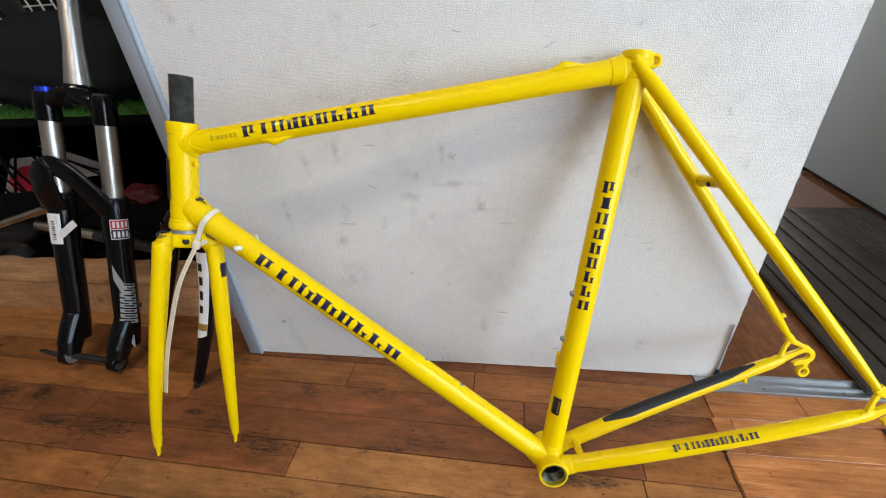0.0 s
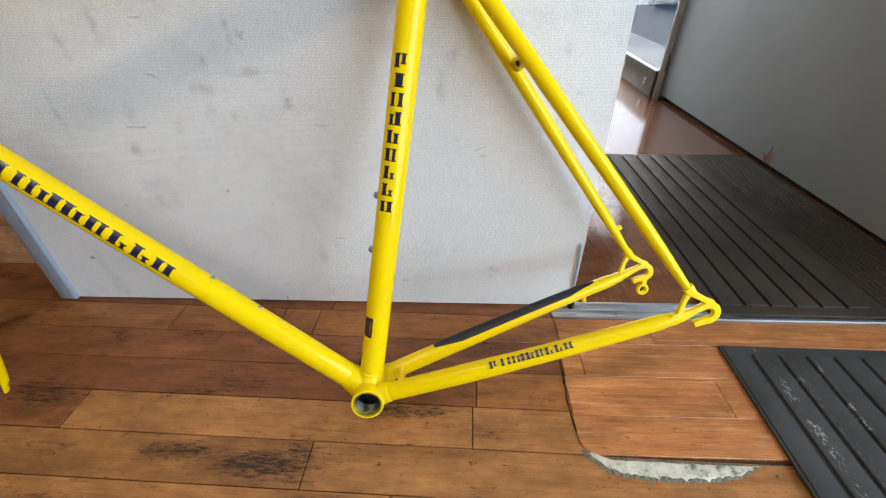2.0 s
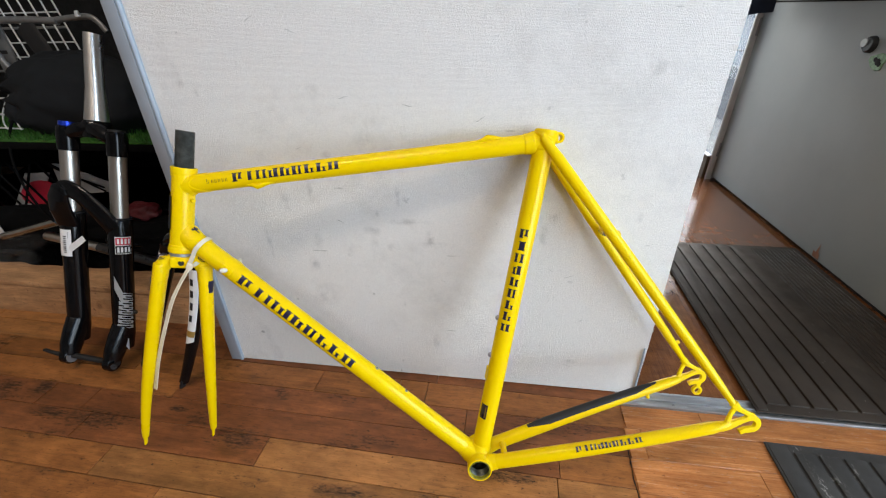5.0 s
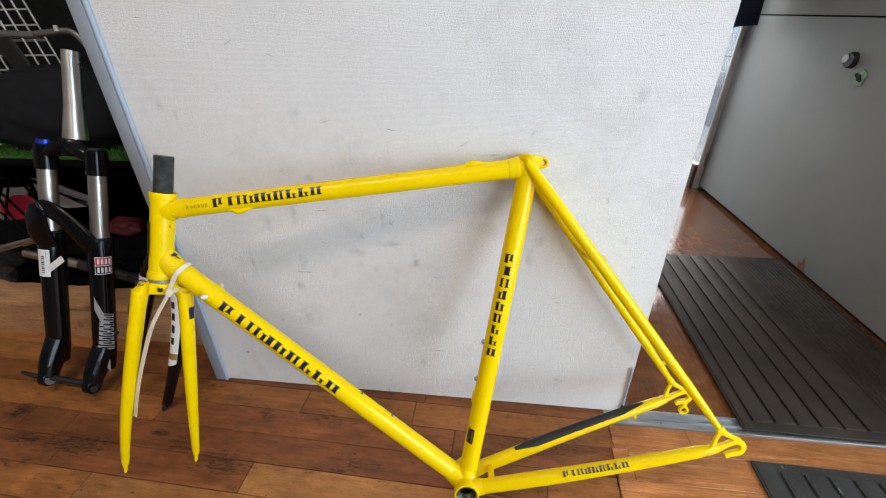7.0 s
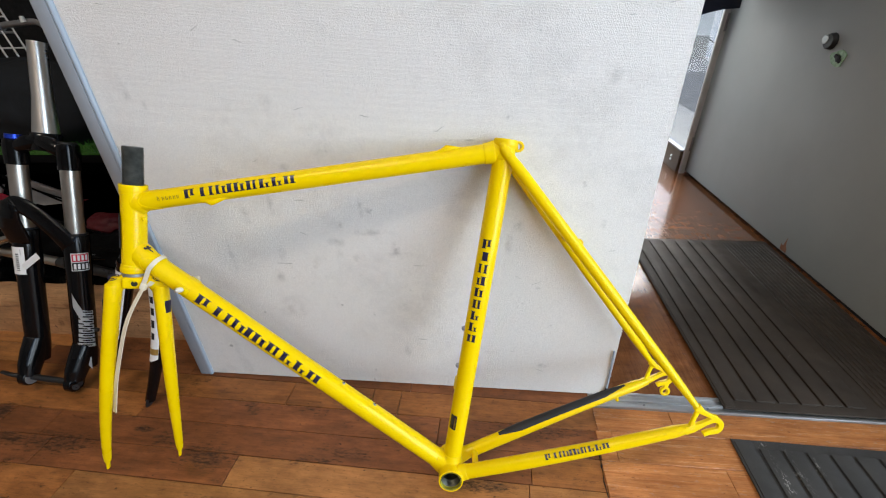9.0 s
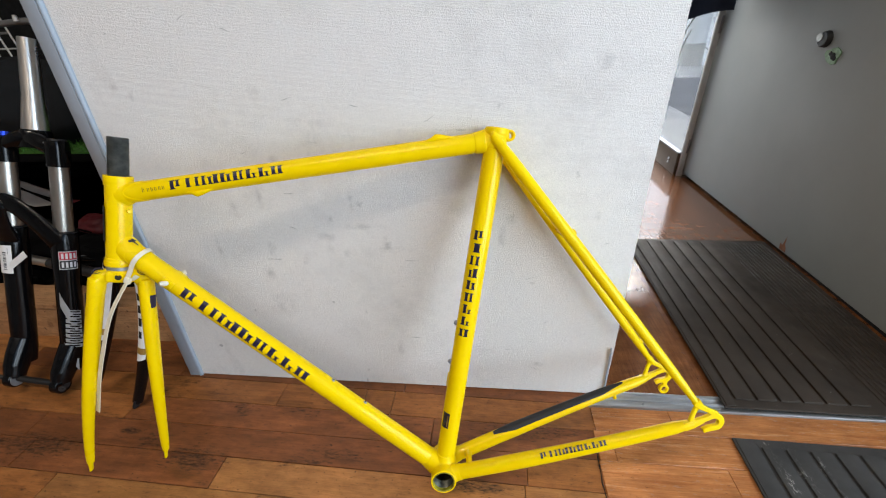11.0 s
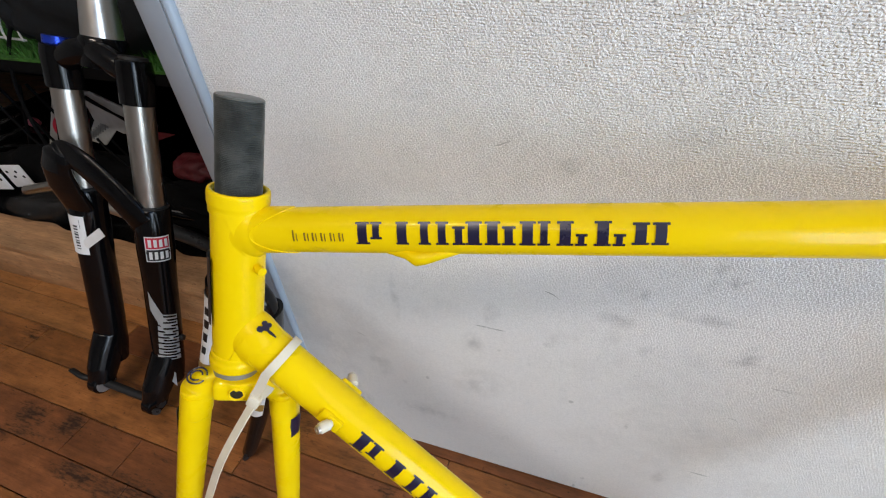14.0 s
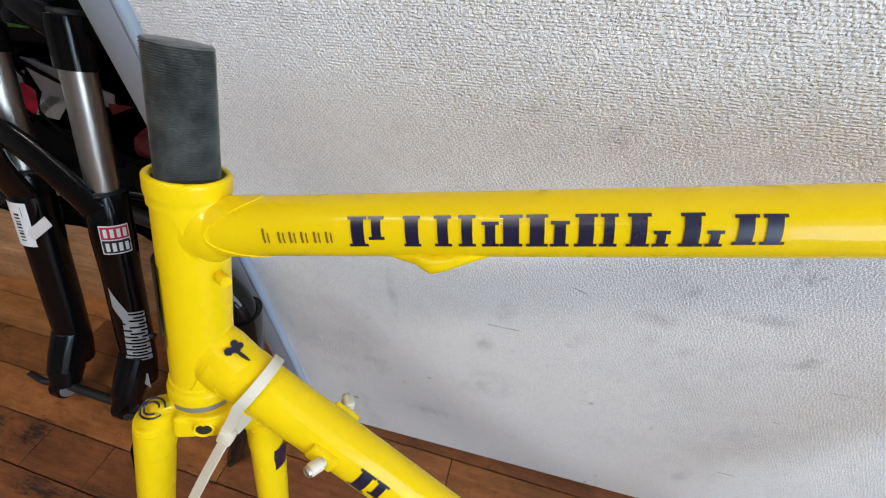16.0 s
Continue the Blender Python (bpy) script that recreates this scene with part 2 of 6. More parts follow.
def rubber(name, dusty, dark, light, spec):
    k = Mat(name, 0.55)
    k.b.inputs["Specular IOR Level"].default_value = spec
    v = k.coords()
    c = k.ramp(k.noise(v, 9, 6), [(0.3, dark), (0.7, light)])
    if dusty:
        # pale grit swept into the first grooves
        sep = k.n("SeparateXYZ")
        k.l(v, sep.inputs[0])
        near = None
        for x, half in ((0.050, 0.008), (0.080, 0.010), (0.116, 0.005)):
            d = k.grey(k.math("ABSOLUTE", k.math("SUBTRACT", sep.outputs[0], x)), 0, half, 1, 0)
            near = d if near is None else k.math("MAXIMUM", near, d)
        patch = k.grey(k.noise(v, 18, 3), 0.47, 0.60, 0.08, 1)
        dust = k.math("MULTIPLY", k.math("MULTIPLY", near, patch), k.grey(k.noise(k.coords((300, 150, 150)), 1.0, 4, 0.7), 0.54, 0.60, 0, 1))
        c = k.mix(k.math("MULTIPLY", dust, 0.95), c, (0.52, 0.50, 0.46))
    crumbs = k.grey(k.noise(v, 170, 3, 0.6), 0.735, 0.76, 0, 0.8)
    c = k.mix(crumbs, c, (0.34, 0.32, 0.29))
    k.colour(c)
    k.rough(k.grey(k.noise(v, 25), 0.3, 0.7, 0.5, 0.75))
    k.bump(k.noise(v, 700, 2), 0.25, 0.0004)
    return k.m


def cement():
    k = Mat("pale_cement", 0.92)
    v = k.coords()
    c = k.ramp(k.noise(v, 70, 6, 0.7), [(0.34, (0.16, 0.14, 0.10)), (0.44, (0.46, 0.43, 0.32)), (0.60, (0.62, 0.58, 0.45))])
    c = k.mix(k.grey(k.noise(v, 420, 3), 0.64, 0.70, 0, 0.8), c, (0.05, 0.045, 0.035))
    k.colour(c)
    k.bump(k.noise(v, 300, 5, 0.7), 0.8, 0.0015)
    return k.m


def raw_steel():
    """Bare grey steel with darker and lighter patches and a little rust."""
    k = Mat("raw_grey_steel", 0.36, 0.6)
    v = k.coords()
    c = k.ramp(k.noise(v, 75, 4, 0.6), [(0.34, (0.090, 0.093, 0.086)), (0.5, (0.140, 0.146, 0.138)), (0.66, (0.21, 0.215, 0.20))])
    c = k.mix(k.grey(k.noise(v, 48, 5, 0.7), 0.62, 0.72, 0, 0.5), c, (0.13, 0.085, 0.05))
    k.colour(c)
    k.rough(k.grey(k.noise(v, 30), 0.3, 0.7, 0.28, 0.48))
    return k.m


def brushed(name, colour, rough):
    k = Mat(name, rough, 1.0, colour)
    f = k.noise(k.coords((25, 25, 400)), 1.0, 4)
    k.rough(k.grey(f, 0.3, 0.7, rough * 0.8, rough * 1.3))
    k.colour(k.ramp(k.noise(k.coords(), 30), [(0.3, tuple(c * 0.9 for c in colour)), (0.7, colour)]))
    k.bump(f, 0.05, 0.0002)
    return k.m


def cloth(name, colour):
    k = Mat(name, 0.9, 0, colour)
    k.b.inputs["Specular IOR Level"].default_value = 0.12
    v = k.coords()
    k.colour(k.ramp(k.noise(v, 12), [(0.3, tuple(c * 0.75 for c in colour)), (0.7, colour)]))
    k.bump(k.math("ADD", k.noise(v, 22, 4), k.math("MULTIPLY", k.noise(v, 900, 2), 0.06)), 0.5, 0.004)
    return k.m


YELLOW = yellow_paint()
PAPER = wall_paper()
SCUFFS = ((0.190, 0.470, 0.085, 0.021, 1.0), (0.230, 0.474, 0.030, 0.035, 0.8), (0.085, 0.483, 0.060, 0.013, 0.9), (0.355, 0.543, 0.080, 0.014, 0.95), (0.30, 0.428, 0.10, 0.010, 0.7), (-0.14, 0.555, 0.07, 0.03, 0.8),
          (0.11, 0.582, 0.07, 0.014, 0.55), (-0.10, 0.415, 0.16, 0.022, 0.75), (-0.45, 0.56, 0.10, 0.03, 0.8), (0.46, 0.655, 0.13, 0.022, 0.6),
          (-0.634, 0.616, 0.030, 0.026, 0.95), (-0.556, 0.562, 0.060, 0.016, 0.9), (-0.300, 0.601, 0.024, 0.009, 0.95))
STAIN = (0.030, 0.0135, 0.006)
OLD_WOOD = wood("worn_floor_board", (0.172, 0.060, 0.0165), (0.355, 0.135, 0.038), STAIN, stain_from=0.56, scuffs=SCUFFS, streak=0.5)
# dark and tan boards: real variety, and brightness of the light by place
DARK_WOOD = wood("dark_shaded_worn_floor_board", (0.136, 0.0445, 0.0150), (0.280, 0.098, 0.0335), STAIN, stain_from=0.55, scuffs=SCUFFS, streak=0.5)
TAN_WOOD = wood("tan_lit_worn_floor_board", (0.230, 0.092, 0.028), (0.415, 0.179, 0.056), STAIN, stain_from=0.60, scuffs=SCUFFS, streak=0.5)
NEW_WOOD = wood("new_orange_floor", (0.355, 0.120, 0.036), (0.510, 0.210, 0.074), (0.16, 0.06, 0.025), stain_from=0.8, gloss=(0.18, 0.30), tone=(0.9, 1.08))
NEW_WOOD.node_tree.nodes["Principled BSDF"].inputs["Specular IOR Level"].default_value = 0.62
BACK_WOOD = wood("porch_wood_floor", (0.165, 0.056, 0.019), (0.250, 0.094, 0.033), (0.10, 0.045, 0.03), "Y", stain_from=0.66, gloss=(0.10, 0.2), tone=(0.9, 1.08))
BACK_WOOD.node_tree.nodes["Principled BSDF"].inputs["Coat Weight"].default_value = 1.0
BACK_WOOD.node_tree.nodes["Principled BSDF"].inputs["Coat Roughness"].default_value = 0.11
BACK_WOOD.node_tree.nodes["Principled BSDF"].inputs["Coat IOR"].default_value = 1.75
STEP_WOOD = wood("step_wood", (0.450, 0.225, 0.102), (0.610, 0.345, 0.172), (0.12, 0.05, 0.03), stain_from=0.70)
RUBBER = rubber("brownish_black_rubber", False, (0.027, 0.0200, 0.0148), (0.054, 0.0400, 0.0300), 0.28)
DUSTY_RUBBER = rubber("dusty_black_rubber", True, (0.028, 0.0265, 0.025), (0.056, 0.0525, 0.049), 0.35)
ALU = brushed("aluminium_sill", (0.56, 0.57, 0.58), 0.42)
STEEL = plain("silver_tube", (0.62, 0.59, 0.54), 0.33, 1.0, 0.05, 30)
GREY_TRIM = plain("blue_grey_trim_paint", (0.285, 0.315, 0.355), 0.45, 0, 0.07, 20)
TRIM_EDGE = plain("trim_edge_paint", (0.32, 0.38, 0.45), 0.4, 0, 0.06, 20)
DOOR_GREY = plain("grey_door_paint", (0.355, 0.365, 0.35), 0.72, 0, 0.05, 5, 0.05)
JAMB = plain("jamb_paint", (0.60, 0.60, 0.58), 0.5, 0, 0.1, 20)
BRONZE = plain("bronze_aluminium", (0.11, 0.075, 0.05), 0.4, 0.4)
BLACK_GLOSS = plain("black_gloss_paint", (0.003, 0.003, 0.0035), 0.14, 0, 0.2, 30)
BLACK_GLOSS.node_tree.nodes["Principled BSDF"].inputs["Specular IOR Level"].default_value = 0.32
BLACK_MATT = plain("black_plastic", (0.008, 0.008, 0.009), 0.55, 0, 0.2, 40)
DARK_CLOTH = cloth("black_bag_cloth", (0.016, 0.018, 0.021))
NAVY_CLOTH = cloth("navy_cloth", (0.05, 0.06, 0.085))
BIN_BAG = plain("black_film", (0.0035, 0.0035, 0.004), 0.16, 0, 0.2, 30)
# black for cloths and cords, and for the unlit space under the shelf
SHADE_AND_CLOTH = cloth("black_cloth_and_shade", (0.0025, 0.0025, 0.003))
INK = plain("dark_blue_ink", (0.012, 0.010, 0.032), 0.3, 0, 0.15, 80)
GOLD_INK = plain("thin_brown_ink", (0.20, 0.12, 0.01), 0.35)
CARBON = plain("dark_carbon", (0.022, 0.022, 0.023), 0.32, 0, 0.25, 200)
STEERER = raw_steel()
GREY_METAL = plain("grey_ring_metal", (0.30, 0.31, 0.32), 0.38, 0.6)
OVERSPRAY = plain("thin_yellow_overspray", (0.30, 0.27, 0.02), 0.5, 0, 0.7, 90)
BORE = plain("bare_steel_bore", (0.05, 0.05, 0.035), 0.38, 0.6, 0.7, 120)
CARD = plain("dull_white_card", (0.42, 0.41, 0.40), 0.6, 0, 0.1, 60)
CREAM = plain("cream_plastic", (0.68, 0.62, 0.49), 0.42, 0, 0.08, 40)
WHITE = plain("white_print", (0.78, 0.78, 0.78), 0.45, 0, 0.04)
SILVER_PRINT = plain("silver_print", (0.36, 0.37, 0.38), 0.4, 0.1, 0.05)
RED = plain("red_print", (0.55, 0.02, 0.05), 0.45, 0, 0.08)
SCUFF = plain("grey_scuff", (0.56, 0.553, 0.54), 0.8)
DEEP_RED = plain("dark_red_cloth", (0.075, 0.002, 0.006), 0.6, 0, 0.2)
GOLD = plain("gold_print", (0.42, 0.27, 0.07), 0.35, 0.4)
BLUE = plain("blue_anodised", (0.02, 0.06, 0.55), 0.25, 0.7)
TURF = plain("green_turf", (0.03, 0.115, 0.010), 0.8, 0, 0.5, 90)
WIRE = plain("bright_plated_wire", (0.72, 0.73, 0.74), 0.35, 0.35, 0.06)
RACK_GREY = plain("grey_rack_metal", (0.24, 0.245, 0.25), 0.4, 0.6)
CHROME = plain("bright_chrome", (0.62, 0.57, 0.48), 0.12, 1.0, 0.15, 30)
_c = Mat("clear_crinkled_plastic", 0.10)
_c.b.inputs["Alpha"].default_value = 0.22
_c.b.inputs["Base Color"].default_value = (0.04, 0.04, 0.04, 1)
_c.bump(_c.noise(_c.coords(), 70, 4, 0.6, 1.5), 1.0, 0.006)
CELLO = _c.m
FILLER = cement()
GRIT = plain("dirty_mortar", (0.15, 0.13, 0.09), 0.95, 0, 0.8, 320, 1.0)
SLAB = plain("dark_subfloor", (0.05, 0.03, 0.02), 0.9)
CEIL = plain("white_ceiling", (0.8, 0.8, 0.79), 0.8, 0, 0.02)
ROOM = plain("room_wall_paint", (0.24, 0.23, 0.22), 0.8, 0, 0.04, 8)
# near-black colour stands in for the unlit depth of the room
DARK_ROOM = plain("unlit_back_wall", (0.006, 0.006, 0.007), 0.8, 0, 0.1)
ASPHALT = plain("street_asphalt", (0.21, 0.26, 0.31), 0.85, 0, 0.2, 25, 0.4)
PAVING = plain("pavement_concrete", (0.40, 0.42, 0.42), 0.7, 0, 0.15, 20, 0.2)
FOOTWAY = plain("worn_asphalt", (0.170, 0.185, 0.195), 0.85, 0, 0.18, 22, 0.4)
KERB = plain("kerb_concrete", (0.50, 0.51, 0.52), 0.8, 0, 0.12, 20, 0.2)
GREEN_TAG = plain("green_sticker", (0.22, 0.36, 0.20), 0.5, 0, 0.35, 150)
# near-black for gaps and holes, their shade put into the colour
PORCH_DARK = plain("dark_gap", (0.012, 0.010, 0.009), 0.8)
WEAR = plain("bare_wood_scar", (0.30, 0.13, 0.07), 0.7)
_g = Mat("window_glass", 0.02)
_g.b.inputs["Transmission Weight"].default_value = 1.0
_g.b.inputs["IOR"].default_value = 1.1
GLASS = _g.m

# ---- mesh helpers ----


def mesh_from(name, bm, material, smooth=True):
    bmesh.ops.recalc_face_normals(bm, faces=bm.faces[:])
    me = bpy.data.meshes.new(name)
    bm.to_mesh(me)
    bm.free()
    for m in material if isinstance(material, (list, tuple)) else [material]:
        me.materials.append(m)
    if smooth:
        for p in me.polygons:
            p.use_smooth = True
        me.set_sharp_from_angle(angle=radians(38))
    return me


def part(name, bm, material, parent=None, label="", smooth=True):
    ob = new(name, mesh_from(name, bm, material, smooth))
    if parent is not None:
        ob.parent = parent
    return tagged(ob, label)


def thing(name, m, label, category, group="", kind=""):
    ob = new(name)
    ob.empty_display_size = 0.05
    ob.matrix_world = m
    return tagged(ob, label, category, group, kind)


def box(bm, lo, hi, bevel=0.0, segs=2):
    lo, hi = Vector(lo), Vector(hi)
    r = bmesh.ops.create_cube(bm, size=1, matrix=Matrix.Translation((lo + hi) / 2) @ Matrix.Diagonal((*(hi - lo), 1)))
    if bevel:
        es = list({e for v in r["verts"] for e in v.link_edges})
        bmesh.ops.bevel(bm, geom=es, offset=bevel, segments=segs, affect="EDGES", profile=0.5)
    return bm


def basis(d, ref=None):
    d = Vector(d).normalized()
    ref = Vector(ref) if ref is not None else (Vector((0, 0, 1)) if abs(d.z) < 0.9 else Vector((0, 1, 0)))
    a = (ref - d * ref.dot(d)).normalized()
    return a, d.cross(a)


def tube(bm, pts, radii, seg=32, flat=1.0, ref=None, caps=True):
    """A round (or, with flat, oval) tube along pts. ref sets the direction of the first radius."""
    pts = [Vector(p) for p in pts]
    if isinstance(radii, (int, float)):
        radii = [radii] * len(pts)
    rings = []
    for i, p in enumerate(pts):
        d = (pts[min(i + 1, len(pts) - 1)] - pts[max(i - 1, 0)])
        a, b = basis(d, ref)
        r = radii[i]
        ra, rb = r if isinstance(r, (tuple, list)) else (r, r * flat)
        rings.append([bm.verts.new(p + a * (math.cos(2 * math.pi * j / seg) * ra) + b * (math.sin(2 * math.pi * j / seg) * rb)) for j in range(seg)])
    for r0, r1 in zip(rings, rings[1:]):
        for j in range(seg):
            bm.faces.new((r0[j], r0[(j + 1) % seg], r1[(j + 1) % seg], r1[j]))
    if caps:
        bm.faces.new(rings[0][::-1])
        bm.faces.new(rings[-1])
    return bm


def pipe(bm, p0, p1, r_out, r_in, seg=40, lip=0.0008):
    """An open pipe with a wall and softened rims."""
    p0, p1 = Vector(p0), Vector(p1)
    d = (p1 - p0).normalized()
    a, b = basis(d)
    prof = [(r_in, lip), (r_in + lip, 0), (r_out - lip, 0), (r_out, lip)]
    ln = (p1 - p0).length
    prof += [(r, ln - h) for r, h in reversed(prof)]
    rings = [[bm.verts.new(p0 + d * h + (a * math.cos(2 * math.pi * j / seg) + b * math.sin(2 * math.pi * j / seg)) * r) for j in range(seg)] for r, h in prof]
    for r0, r1 in zip(rings, rings[1:] + rings[:1]):
        for j in range(seg):
            bm.faces.new((r0[j], r0[(j + 1) % seg], r1[(j + 1) % seg], r1[j]))
    return bm


def bez(p0, p1, p2, p3, n=16):
    p0, p1, p2, p3 = map(Vector, (p0, p1, p2, p3))
    return [p0 * (1 - t) ** 3 + p1 * (3 * t * (1 - t) ** 2) + p2 * (3 * t * t * (1 - t)) + p3 * t ** 3 for t in (i / n for i in range(n + 1))]


def flat_bar(bm, pts, widths, z0, z1):
    """A plate along a path in the local xy plane, between heights z0 and z1."""
    pts = [Vector((*p, 0)) for p in pts]
    if isinstance(widths, (int, float)):
        widths = [widths] * len(pts)
    rows = []
    for i, p in enumerate(pts):
        d = (pts[min(i + 1, len(pts) - 1)] - pts[max(i - 1, 0)]).normalized()
        s = Vector((-d.y, d.x, 0)) * (widths[i] / 2)
        e = 0.0006
        z = Vector((0, 0, 1))
        rows.append([bm.verts.new(q) for q in (p + s * (1 - e / s.length) + z * z0, p + s + z * (z0 + e), p + s + z * (z1 - e), p + s * (1 - e / s.length) + z * z1,
                                              p - s * (1 - e / s.length) + z * z1, p - s + z * (z1 - e), p - s + z * (z0 + e), p - s * (1 - e / s.length) + z * z0)])
    for a, b in zip(rows, rows[1:]):
        for j in range(8):
            bm.faces.new((a[j], a[(j + 1) % 8], b[(j + 1) % 8], b[j]))
    bm.faces.new(rows[0][::-1])
    bm.faces.new(rows[-1])
    return bm


def fused(name, bm, material, parent, voxel=0.0008, rounds=10, label=""):
    """One smooth body from overlapping closed shapes, with soft fillets where they meet."""
    ob = part(name, bm, material, parent, label)
    m = ob.modifiers.new("weld", "REMESH")
    m.mode, m.voxel_size, m.use_smooth_shade = "VOXEL", voxel, True
    s = ob.modifiers.new("fillet", "SMOOTH")
    s.factor, s.iterations = 0.5, rounds
    return ob


def wrap_patch(bm, p0, axis, side, r, s0, s1, a0, a1, slant=0.0, na=6, ns=1, lift=0.0004):
    """A thin printed patch on a tube: from s0 to s1 along the axis and a0 to a1 (metres of arc, towards axis x side) across."""
    axis = Vector(axis).normalized()
    side = (Vector(side) - axis * Vector(side).dot(axis)).normalized()
    over = side.cross(axis)
    rr = r + lift
    grid = []
    for i in range(ns + 1):
        row = []
        for j in range(na + 1):
            a = (a0 + (a1 - a0) * j / na)
            s = s0 + (s1 - s0) * i / ns + slant * (j / na - 0.5)
            th = a / r
            row.append(bm.verts.new(Vector(p0) + axis * s + (side * math.cos(th) + over * math.sin(th)) * rr))
        grid.append(row)
    for i in range(ns):
        for j in range(na):
            bm.faces.new((grid[i][j], grid[i][j + 1], grid[i + 1][j + 1], grid[i + 1][j]))
    return bm


# plain printed blocks: each cell is a few upright strips (from, to, bottom, top) of a unit cell
CELLS = [
    [(0.0, 0.36, 0, 1), (0.58, 0.84, 0.25, 1)],
    [(0.2, 0.8, 0, 1)],
    [(0.0, 0.28, 0, 1), (0.64, 0.92, 0, 1)],
    [(0.06, 0.32, 0, 0.8), (0.52, 0.92, 0, 1)],
    [(0.0, 0.36, 0, 1), (0.6, 0.88, 0, 0.8)],
    [(0.0, 0.36, 0, 1), (0.6, 0.84, 0, 1)],
    [(0.04, 0.4, 0, 1), (0.64, 0.84, 0, 0.5)],
    [(0.04, 0.4, 0, 1), (0.64, 0.84, 0, 0.5)],
    [(0.02, 0.36, 0.06, 0.94), (0.62, 0.96, 0.06, 0.94)],
]


def with_feet(cell):
    """The strips of a cell, each with a thin foot and head strip a little wider than itself."""
    out = []
    for x0, x1, y0, y1 in cell:
        out += [(x0, x1, y0, y1), (x0 - 0.09, x0, y0, y0 + 0.10), (x1, x1 + 0.09, y0, y0 + 0.10), (x0 - 0.09, x0, y1 - 0.10, y1), (x1, x1 + 0.09, y1 - 0.10, y1)]
    return out


def print_row(bm, p0, axis, side, r, s0, s1, h, shift=0.0, upright=False, gap=0.16):
    """Nine printed blocks along a tube; upright stacks them down the tube instead."""
    n = len(CELLS)
    step = (s1 - s0) / n
    for i, cell in enumerate(CELLS):
        if upright:
            for x0, x1, y0, y1 in with_feet(cell):
                sb = s0 + step * (i + 1) - step * gap
                st = s0 + step * i + step * gap
                wrap_patch(bm, p0, axis, side, r, sb + (st - sb) * y0, sb + (st - sb) * y1, shift + (x0 - 0.5) * h, shift + (x1 - 0.5) * h)
        else:
            w = step * (1 - gap) * (0.6 if i == 1 else 1.0)
            base = s0 + step * i + (step * (1 - gap) - w) / 2
            for x0, x1, y0, y1 in with_feet(cell):
                wrap_patch(bm, p0, axis, side, r, base + w * x0, base + w * x1, shift + (y0 - 0.5) * h, shift + (y1 - 0.5) * h)
    return bm

# ---- setting ----


def slab(name, lo, hi, mat, label, category, bevel=0.0, kind="structure"):
    ob = part(name, box(bmesh.new(), lo, hi, bevel), mat, smooth=bevel > 0)
    return tagged(ob, label, category, kind=kind)


WALL_Y = 0.746
slab("subfloor", (-2.6, -3.0, -0.10), (1.62, 3.6, -0.011), SLAB, "dark subfloor under the floor boards", "floor")
slab("floor_rear", (-2.6, -3.0, -0.0105), (1.62, -0.705, -0.0004), OLD_WOOD, "worn brown wooden floor in the rest of the shop", "floor")
slab("floor_side", (-2.6, -0.702, -0.0105), (-1.2, 0.842, -0.0060), OLD_WOOD, "worn brown wooden floor under the boards", "floor")
slab("ceiling", (-2.6, -3.0, 2.45), (1.62, 3.6, 2.55), CEIL, "plain white ceiling", "ceiling")
slab("wall_west", (-2.7, -3.1, -0.1), (-2.6, 3.6, 2.55), ROOM, "plain pale room wall", "wall")
slab("wall_south", (-2.6, -3.1, -0.1), (1.62, -3.0, 2.55), ROOM, "plain pale room wall", "wall")
slab("wall_north", (-2.6, 2.0, -0.1), (0.55, 2.1, 2.55), DARK_ROOM, "wall behind the display shelf, blackened as unlit depth", "wall")
slab("wall_porch", (-0.2, 3.4, -0.1), (1.35, 3.5, 2.55), ROOM, "pale wall closing the entrance", "wall")
# east side: solid above and before the open shop front
slab("wall_east", (1.62, -3.0, -0.1), (1.72, -1.85, 2.55), ROOM, "plain pale wall beside the shop front", "wall")
slab("shop_front_header", (1.62, -1.85, 2.32), (1.72, 0.5, 2.55), ROOM, "pale header over the shop front", "wall")
slab("wall_return", (1.315, 0.5, -0.1), (1.72, 0.58, 2.55), ROOM, "short return wall behind the grey door", "wall")

# the white partition panel the bicycle leans on
panel = thing("partition_panel", pose(0, 0, 0), "scuffed off-white wallpapered partition panel with grey metal edge", "partition", kind="structure")
bm = box(bmesh.new(), (-0.247, WALL_Y, 0.003), (0.606, WALL_Y + 0.045, 2.2))
# ragged lower right edge
bmesh.ops.bisect_plane(bm, geom=bm.verts[:] + bm.edges[:] + bm.faces[:], plane_co=(0, 0, 0.12), plane_no=(0, 0, 1))
bmesh.ops.bisect_plane(bm, geom=bm.verts[:] + bm.edges[:] + bm.faces[:], plane_co=(0, 0, 0.45), plane_no=(0, 0, 1))
for v in bm.verts:
    if v.co.x > 0.5:
        v.co.x += 0.004 if v.co.z < 0.2 else (-0.002 if v.co.z > 0.4 else 0.0)
for v in bm.verts:
    if v.co.x < 0:
        v.co.x += 0.021 * v.co.z
part("board", bm, PAPER, panel, "off-white woven wallpaper, scuffed", smooth=False)
bm = box(bmesh.new(), (-0.2700, WALL_Y - 0.006, 0.002), (-0.2475, WALL_Y + 0.05, 2.2), 0.0015)
for v in bm.verts:
    v.co.x += 0.018 * v.co.z
part("edge_trim", bm, GREY_TRIM, panel, "flat blue-grey metal edge strip")
bm = bmesh.new()
tube(bm, [(-0.2460, WALL_Y - 0.002, 0.002), (-0.1998, WALL_Y - 0.002, 2.2)], [(0.0045, 0.0040)] * 2, 14, ref=(0, 1, 0))
